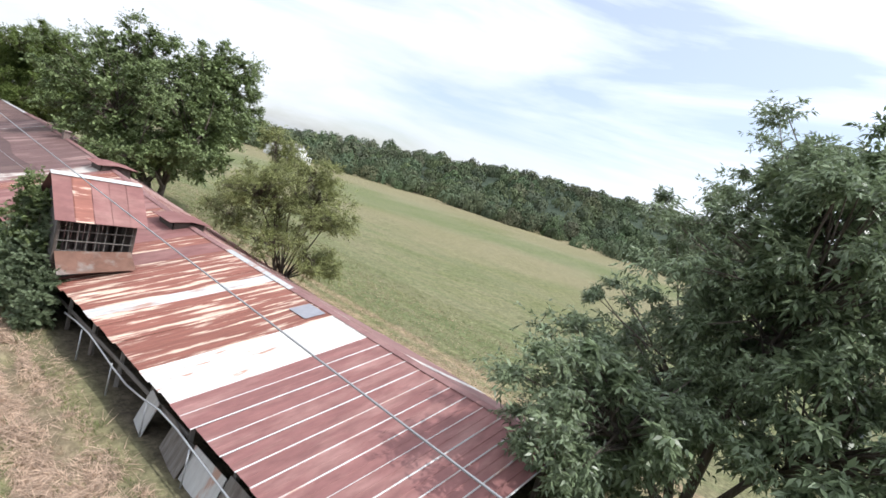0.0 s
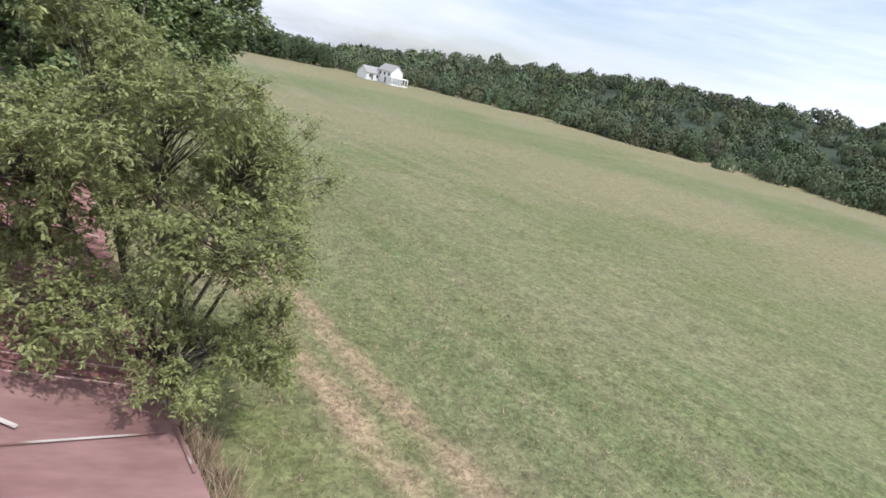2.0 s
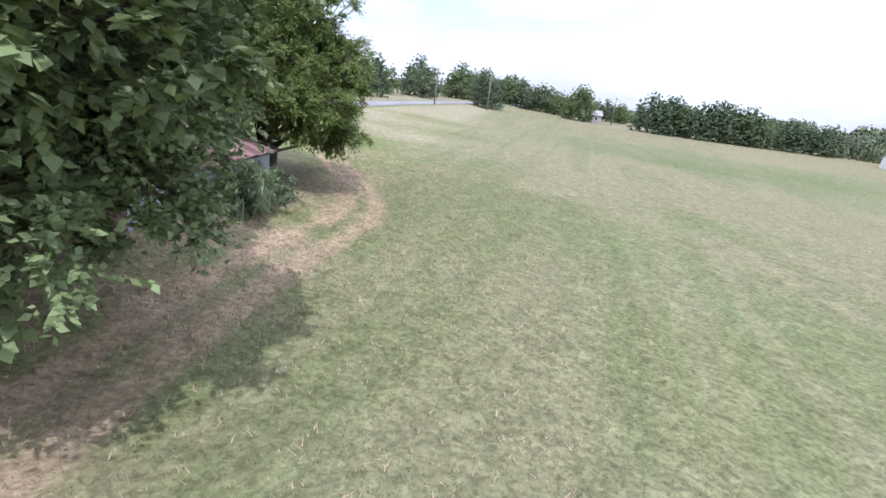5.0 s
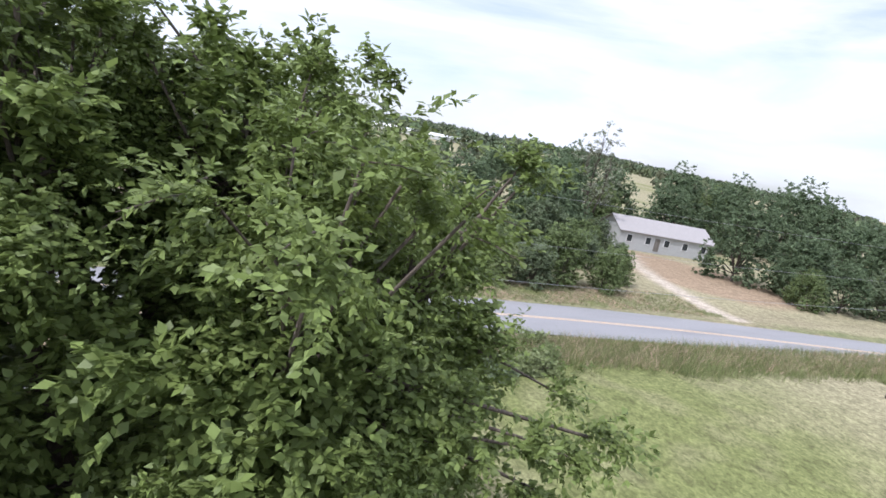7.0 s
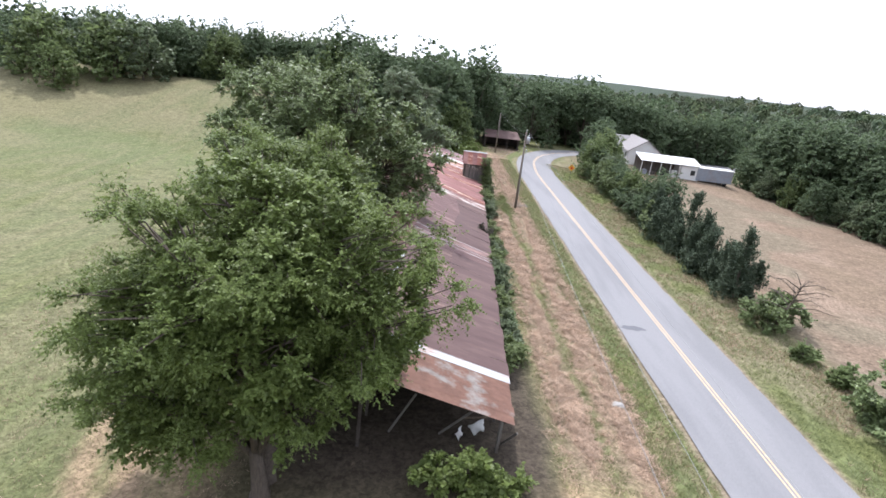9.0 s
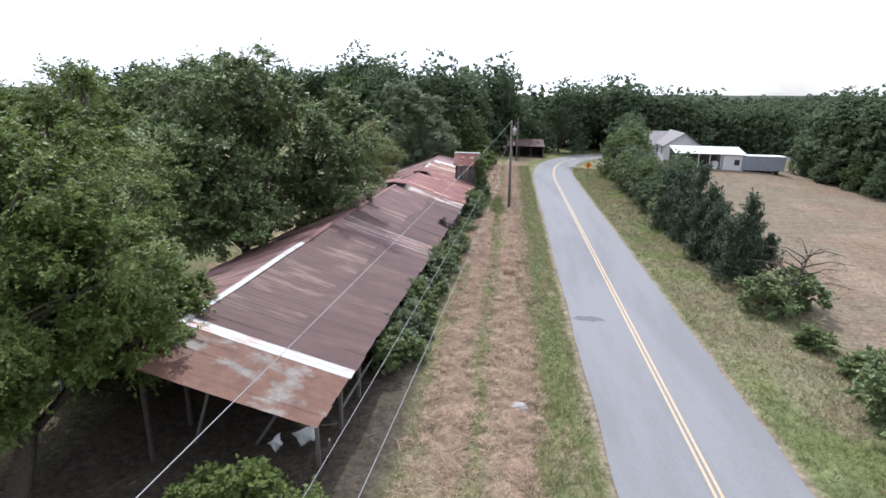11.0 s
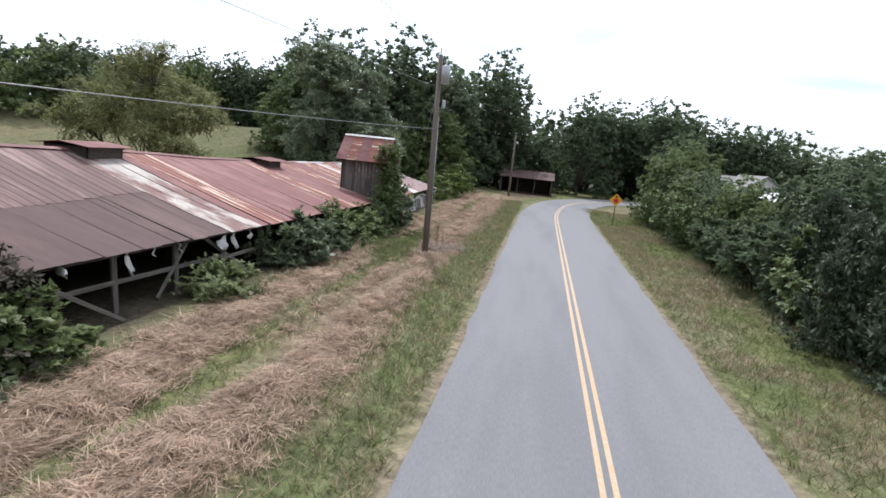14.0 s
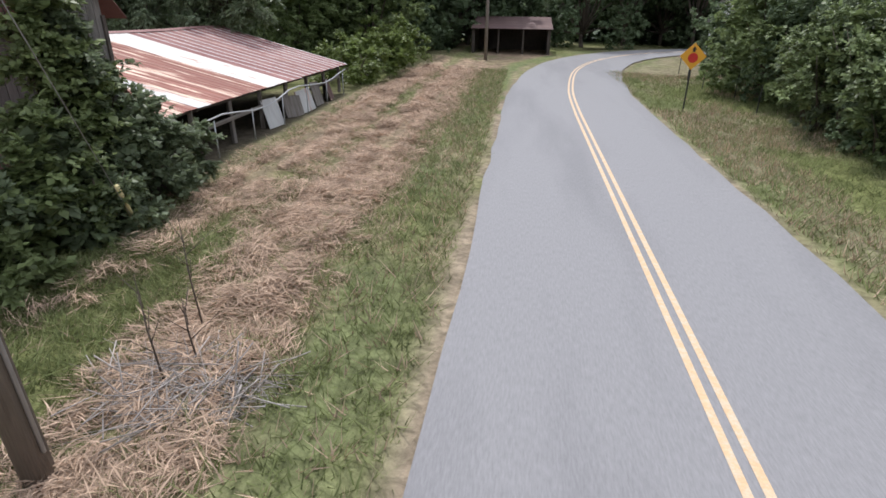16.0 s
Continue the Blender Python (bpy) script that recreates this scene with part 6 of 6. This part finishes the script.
def carport():
    """Open shed: white metal roof on posts, back wall, odds and ends beneath."""
    z = 0.3
    root = empty("open_shed", (-26.4, -64.0, z), "open shed with a white metal roof beside the farmhouse", "shed")
    for k in range(9):
        a, c = -5.7 + k * 1.27, -5.7 + (k + 1) * 1.27 - 0.02
        v = [(a, 2.4, 2.65), (c, 2.4, 2.65), (c, -1.6, 3.55), (a, -1.6, 3.55)]
        v += [(p[0], p[1], p[2] + 0.05) for p in v]
        part("roof_sheet", mesh_of("roof_sheet", v, [(3, 2, 1, 0), (4, 5, 6, 7), (0, 4, 7, 3), (1, 2, 6, 5), (0, 1, 5, 4)], "white_metal"), root)
    part("back_wall", boxes_mesh("back_wall", [(-5.5, -1.6, -0.6, 5.5, -1.45, 3.4)], "wood_grey"), root)
    part("end_wall", boxes_mesh("end_wall", [(-5.6, -1.6, -0.6, -2.2, 2.0, 2.5)], "white_paint"), root, "white boarded end room")
    for k in range(5):
        beam("post", (-1.8 + k * 1.8, 2.2, -0.7), (-1.8 + k * 1.8, 2.2, 2.7), 0.12, 0.12, "white_paint", root)
    w = part("window", boxes_mesh("window", [(-4.9, 1.95, 0.8, -3.9, 2.06, 1.9)], "white_paint"), root)
    part("pane", boxes_mesh("pane", [(-4.8, 1.97, 0.9, -4.0, 2.09, 1.8)], "glass_dark"), w)
    for k, (bx, by, w_, h_, mt) in enumerate(((-1.2, 1.2, 0.5, 1.3, "white_paint"), (0.6, 0.6, 0.9, 0.8, "black"), (3.0, 0.9, 0.7, 0.6, "wood_grey"), (4.4, 1.4, 0.4, 0.9, "tin_blue"))):
        ob = tagged(new("stored_crate", boxes_mesh("stored_crate", [(-w_, -0.4, -0.4, w_, 0.4, h_), (-w_ * 0.8, -0.3, h_, w_ * 0.7, 0.3, h_ + 0.12)], mt, 0.05)), "lumber and boxes stored under the open shed", "crate", "stored clutter")
        ob.location = (-26.4 + bx, -64 + by, z)


carport()


def trailer():
    root = empty("trailer", (-35.0, -63.2, 0.25), "long pale grey trailer at the edge of the dry field", "trailer")
    part("body", boxes_mesh("body", [(-3.4, -1.25, 0.15, 3.4, 1.25, 2.45)], "tin_blue", 0.04), root)
    part("roof", boxes_mesh("roof", [(-3.5, -1.35, 2.45, 3.5, 1.35, 2.56)], "white_metal", 0.03), root)
    for k in range(12):
        part("rib", boxes_mesh("rib", [(-3.3 + k * 0.6, 1.25, 0.2, -3.26 + k * 0.6, 1.28, 2.4)], "tin_blue"), root)
    for xx in (-2.2, -1.2):
        for yy in (-1.1, 1.1):
            part("wheel", tubes("wheel", [[((xx, yy - 0.12, 0.1), 0.42), ((xx, yy + 0.12, 0.1), 0.42)]], "black", 14), root)


trailer()


def dark_shed():
    root = empty("dark_shed", G(3.6, -79, 0), "low dark open-fronted shed with a rusty roof under trees", "shed")
    part("wall", boxes_mesh("wall", [(-3.6, -3, -1, 3.6, -2.8, 2.1), (-3.6, -3, -1, -3.4, 3, 2.1), (3.4, -3, -1, 3.6, 3, 2.1)], "wood_dark"), root)
    for i in range(5):
        x = -3.75 + i * 1.48
        me = mesh_of("roof_sheet", [(x, 3.4, 2.1), (x + 1.5, 3.4, 2.1), (x + 1.5, -3.3, 3.0), (x, -3.3, 3.0), (x, 3.4, 2.14), (x + 1.5, 3.4, 2.14), (x + 1.5, -3.3, 3.04), (x, -3.3, 3.04)], [(3, 2, 1, 0), (4, 5, 6, 7), (0, 1, 5, 4)], "tin_dark")
        part("roof_sheet", me, root)
    for i in range(4):
        beam("post", (-3.4 + i * 2.27, 3, -1), (-3.4 + i * 2.27, 3, 2.1), 0.16, 0.16, "wood_dark", root)


dark_shed()


# ---- small things ----
def twigs(name, at, n, reach, hgt, mat, seed, label, category):
    """A heap of loose sticks."""
    rng = np.random.default_rng(seed)
    root = empty(name, at, label, category)
    paths = []
    for i in range(n):
        a, r = rng.uniform(0, 6.28), reach * math.sqrt(rng.uniform(0, 1))
        p = Vector((math.cos(a) * r, math.sin(a) * r * 0.7, rng.uniform(0, hgt)))
        d = Vector((rng.normal(), rng.normal(), rng.normal() * 0.25)).normalized() * rng.uniform(0.25, 0.8)
        paths.append([(p - d, 0.008), (p + Vector((0, 0, 0.04)), 0.006), (p + d, 0.002)])
    tagged(part("stick_heap", tubes("stick_heap", paths, mat, 4), root), kind="stuff")
    return root


M["pale_twig"] = material("bleached_twigs", (0.33, 0.30, 0.275), 0.9, noise_scale=8, vary=0.25, island=0.3)
twigs("brush_pile", G(6.0, -26.6), 420, 1.0, 0.16, "pale_twig", 5, "low heap of bleached brushwood beside the pole", "brush pile")
for i, (x, y, h) in enumerate(((6.35, -26.75, 1.5), (6.5, -27.9, 1.7), (6.1, -27.1, 1.0))):
    root = empty("bare_sapling", G(x, y), "thin leafless sapling beside the utility pole", "sapling", "bare saplings")
    rg = random.Random(i)
    ps = [[((0, 0, -0.1), 0.016), ((0.05, 0.02, h * 0.5), 0.011), ((0.02, 0.06, h), 0.004)]]
    for k in range(6):
        z = h * (0.3 + 0.1 * k)
        ps.append([((0.03, 0.02, z), 0.007), ((0.03 + rg.uniform(-0.3, 0.3), rg.uniform(-0.3, 0.3), z + 0.25), 0.003)])
    part("stem", tubes("stem", ps, "bark", 5), root)
M["guard_yellow"] = material("faded_yellow_plastic", (0.62, 0.52, 0.26), 0.6, noise_scale=6, vary=0.15)
guard = empty("guy_guard", G(9.3, -30.6), "pale yellow guard leaning on the pole's guy wire", "cable guard")
part("tube", tubes("tube", [[((0, 0, 0), 0.045), ((-0.35, 0.75, 1.15), 0.045)]], "guard_yellow", 8), guard)
part("guy_wire", tubes("guy_wire", [[((0, 0, 0), 0.008), (P1 - Vector((0, 0, 1.6)) - Vector(G(9.3, -30.6)), 0.008)]], "wire", 5), guard)


def scrap(at, w, h, turn, seed, label="torn pale sheet hanging under the barn's eave", mat="white_paint"):
    rng = random.Random(seed)
    root = empty("torn_sheet", at, label, "scrap", "torn sheets under the eave")
    n = 5
    verts = []
    for j in range(n + 1):
        for i in range(n + 1):
            u, v = i / n - 0.5, j / n
            verts.append((w * u * (1 - 0.35 * v) + rng.uniform(-0.03, 0.03), 0.05 * math.sin(u * 7 + v * 4), -h * v + (rng.uniform(-0.08, 0.05) if j == n else 0)))
    faces = [(j * (n + 1) + i, j * (n + 1) + i + 1, (j + 1) * (n + 1) + i + 1, (j + 1) * (n + 1) + i) for j in range(n) for i in range(n)]
    ob = part("sheet", mesh_of("sheet", verts, faces, mat, True), root)
    ob.rotation_euler = (0.2, 0.3, turn)
    ob.modifiers.new("thick", "SOLIDIFY").thickness = 0.008


for i, (y, z, w, h) in enumerate(((-15.6, 1.4, 0.5, 0.35), (-16.2, 1.42, 0.25, 0.45), (-17.2, 1.4, 0.6, 0.22), (-11.7, 1.55, 0.3, 0.6), (-12.6, 1.6, 0.7, 0.2), (-13.6, 1.55, 0.45, 0.22), (-18.3, 1.35, 0.3, 0.2), (-9.8, 1.6, 0.8, 0.18))):
    scrap((weave(y) + 0.2, y, z), w, h, 1.5 + 0.2 * i, i)
for i, (x, y, w, h, turn) in enumerate(((13.6, 18.3, 0.8, 0.5, 0.4), (14.4, 18.9, 0.5, 0.4, 1.0))):
    scrap((x, y, hz(x, y) + 0.75), w, h, turn, 20 + i, "torn pale sheet hung in the barn's open end")
# timbers fallen in the barn's open end and below the eave
for i, (a, b) in enumerate((((12.5, 18.9, 0.1), (12.1, 19.9, 1.5)), ((15.2, 18.6, 0.1), (14.0, 19.3, 1.9)), ((17.4, 18.7, 0.0), (16.4, 19.2, 2.4)), ((11.4, -12.8, 0.1), (11.5, -14.2, 1.5)), ((11.3, -17.0, 0.2), (11.6, -15.2, 1.4)), ((10.9, -11.0, 0.1), (11.3, -9.4, 1.2)))):
    root = empty("fallen_timber", a, "grey timber leaning out of the derelict barn", "timber", "fallen timbers")
    beam("timber", (0, 0, 0), Vector(b) - Vector(a), 0.07, 0.10, "wood_grey", root)
# tin and boards leaning on the road side, south end
for i, (y, w, h, mat) in enumerate(((-40.4, 0.9, 1.0, "tin_white"), (-42.2, 1.3, 0.8, "wood_grey"), (-43.6, 1.5, 0.9, "tin_white"), (-45.0, 1.2, 1.0, "wood_grey"), (-46.6, 1.1, 0.9, "tin_brown"))):
    x = weave(y) + 0.25
    root = empty("leaning_panel", (x - 0.3, y, hz(x, y)), "weathered panel leaning against the barn's posts", "panel", "leaning panels")
    me = boxes_mesh("panel", [(-0.015, -w / 2, 0, 0.015, w / 2, h)], mat, 0.004)
    part("panel", me, root).rotation_euler = (0.1 * (i % 2), 0.3, 0.1 * (i - 2))
# pipe rail on posts along the south end
root = empty("pipe_rail", (0, 0, 0), "bent pipe rail on thin posts below the barn's eave", "rail")
ps = [((weave(yy) - 0.15, yy, hz(weave(yy), yy) + 1.0 + 0.12 * math.sin(yy)), 0.025) for yy in np.arange(-48.5, -33.5, 1.0)]
part("pipe", tubes("pipe", [ps], "metal_grey", 6), root)
for yy in np.arange(-48, -34, 2.4):
    part("post", tubes("post", [[((weave(yy) - 0.15, yy, hz(weave(yy), yy) - 0.2), 0.022), ((weave(yy) - 0.15, yy, hz(weave(yy), yy) + 1.0), 0.022)]], "metal_grey", 6), root)
# pale boulder by the drive
rg = random.Random(8)
bm = bmesh.new()
bmesh.ops.create_icosphere(bm, subdivisions=2, radius=0.3)
for v in bm.verts:
    v.co = Vector((v.co.x * 1.2, v.co.y, v.co.z * 0.75)) * (1 + rg.uniform(-0.12, 0.12))
me = bpy.data.meshes.new("boulder")
bm.to_mesh(me)
bm.free()
me.materials.append(M["stone"])
tagged(new("boulder", me), "pale rounded boulder at the edge of the drive", "stone").location = G(6.05, 14.85, 0.08)
# half-dead tree above a bush
root = empty("dead_tree", G(-9.6, 2.2), "crooked half-dead tree with bare spreading branches", "tree")
ps = [[((0, 0, -0.2), 0.12), ((0.2, 0.3, 1.4), 0.09), ((0.1, 0.9, 2.6), 0.06), ((-0.1, 1.2, 4.4), 0.02)]]
for k in range(16):
    z = 2.0 + 0.14 * k
    a = k * 2.4
    L = 3.2 - 0.09 * k
    p = Vector((0.1, 0.7 + 0.03 * k, z))
    e = p + Vector((math.cos(a) * L, math.sin(a) * L, 0.45))
    ps.append([(p, 0.045), (p.lerp(e, 0.5) + Vector((0, 0, 0.3)), 0.028), (e, 0.007)])
    for q in range(3):
        f = p.lerp(e, 0.5 + 0.15 * q)
        ps.append([(f, 0.012), (f + Vector((math.cos(a + 1.3 * q) * 0.5, math.sin(a + 1.3 * q) * 0.5, 0.25)), 0.004)])
part("branch", tubes("branch", ps, "bark", 5), root)


# ---- distance ----
def pole_far(x, y, h=9.0):
    root = empty("utility_pole", G(x, y), "distant wooden utility pole along the field's edge", "utility pole", "utility poles")
    part("pole", tubes("pole", [[((0, 0, -0.4), 0.17), ((0, 0, h), 0.12)]], "pole_wood", 8), root)
    part("crossarm", boxes_mesh("crossarm", [(-0.9, -0.06, h - 0.6, 0.9, 0.06, h - 0.45)], "pole_wood"), root)
    part("top_pin", tubes("top_pin", [[((0, 0, h), 0.03), ((0, 0, h + 0.3), 0.03)]], "white_paint", 6), root)


for x, y in ((14.6, 128), (21, 172), (26.4, 148), (66, 182), (83, 180), (124, 178), (150, 182), (33, 225)):
    pole_far(x, y)
house("far_cottage", G(59, 186, 0.2), 0.1, 7, 5, 2.2, 3.6, "small dark-roofed cottage under a tree far across the field", windows=2, wall="shingle")
house("far_shed", G(110.5, 182, 0.2), 0.2, 8, 5, 2.2, 3.6, "small white building in a gap of the tree line", "white_metal", 2)
house("far_shed", G(-30, 158, 0.2), 1.2, 8, 6, 3.0, 4.6, "small white shed among roadside trees", "white_metal", 2)
tree("poplar_tree", G(-43.5, 73.5), [(0, 0, 15.5, 3.0, 3.0, 3.6), (1.8, 1.0, 12.0, 2.8, 2.6, 3.4), (-1.6, -1.2, 12.4, 2.6, 2.6, 3.2), (0.5, -1.5, 8.5, 2.6, 2.4, 2.8), (-0.8, 1.8, 8.0, 2.4, 2.4, 2.6)], 90, 9, 7, 0.26, "tall pale thin-leaved poplar tree beside the drive", "leaf_pale", 0.25, 0.3, 41, stems=2, inner=0.4, reach=0.8, fill=0.1)
for i, (px, y, turn) in enumerate(((-310, 32, 0.1), (-400, 80, 0.1), (-430, 150, 0.2), (-440, 215, 0.2))):
    root = house("poultry_house", G(px, y, 0.4), 1.35 + turn, 36 + 14 * i, 11, 2.6, 4.6, "long low white poultry house on the valley slope", "white_metal", 6)
    root["group"] = "poultry houses"
# parked vehicle by the farmhouse
root = empty("pickup_truck", G(-19.5, -77), "pale silver pickup truck parked beside the farmhouse", "truck")
root.rotation_euler = (0, 0, 0.4)
part("body", boxes_mesh("body", [(-2.6, -0.95, 0.45, 2.6, 0.95, 1.05)], "metal_grey", 0.12), root)
part("cab", boxes_mesh("cab", [(-0.5, -0.85, 1.0, 1.3, 0.85, 1.75)], "metal_grey", 0.16), root)
part("windscreen", boxes_mesh("windscreen", [(-0.4, -0.88, 1.15, 1.2, 0.88, 1.6)], "glass_dark", 0.05), root)
for x in (-1.6, 1.7):
    for yv in (-0.95, 0.95):
        part("wheel", tubes("wheel", [[((x, yv - 0.12, 0.38), 0.38), ((x, yv + 0.12, 0.38), 0.38)]], "black", 14), root)
# posts along the far verge
for i in range(9):
    x, y = -8.2 - 0.3 * math.sin(i), -48.5 - i * 1.9
    if i % 2 == 0:
        root = empty("fence_post", G(x, y), "thin dark steel fence post in the grass", "fence post", "fence posts")
        part("post", boxes_mesh("post", [(-0.02, -0.02, -0.3, 0.02, 0.02, 1.3)], "black"), root)
root = empty("field_post", G(9.9, 63.5), "short pale wooden post at the field's edge", "post")
part("post", tubes("post", [[((0, 0, -0.3), 0.07), ((0, 0, 1.5), 0.06)]], "pole_wood", 8), root)
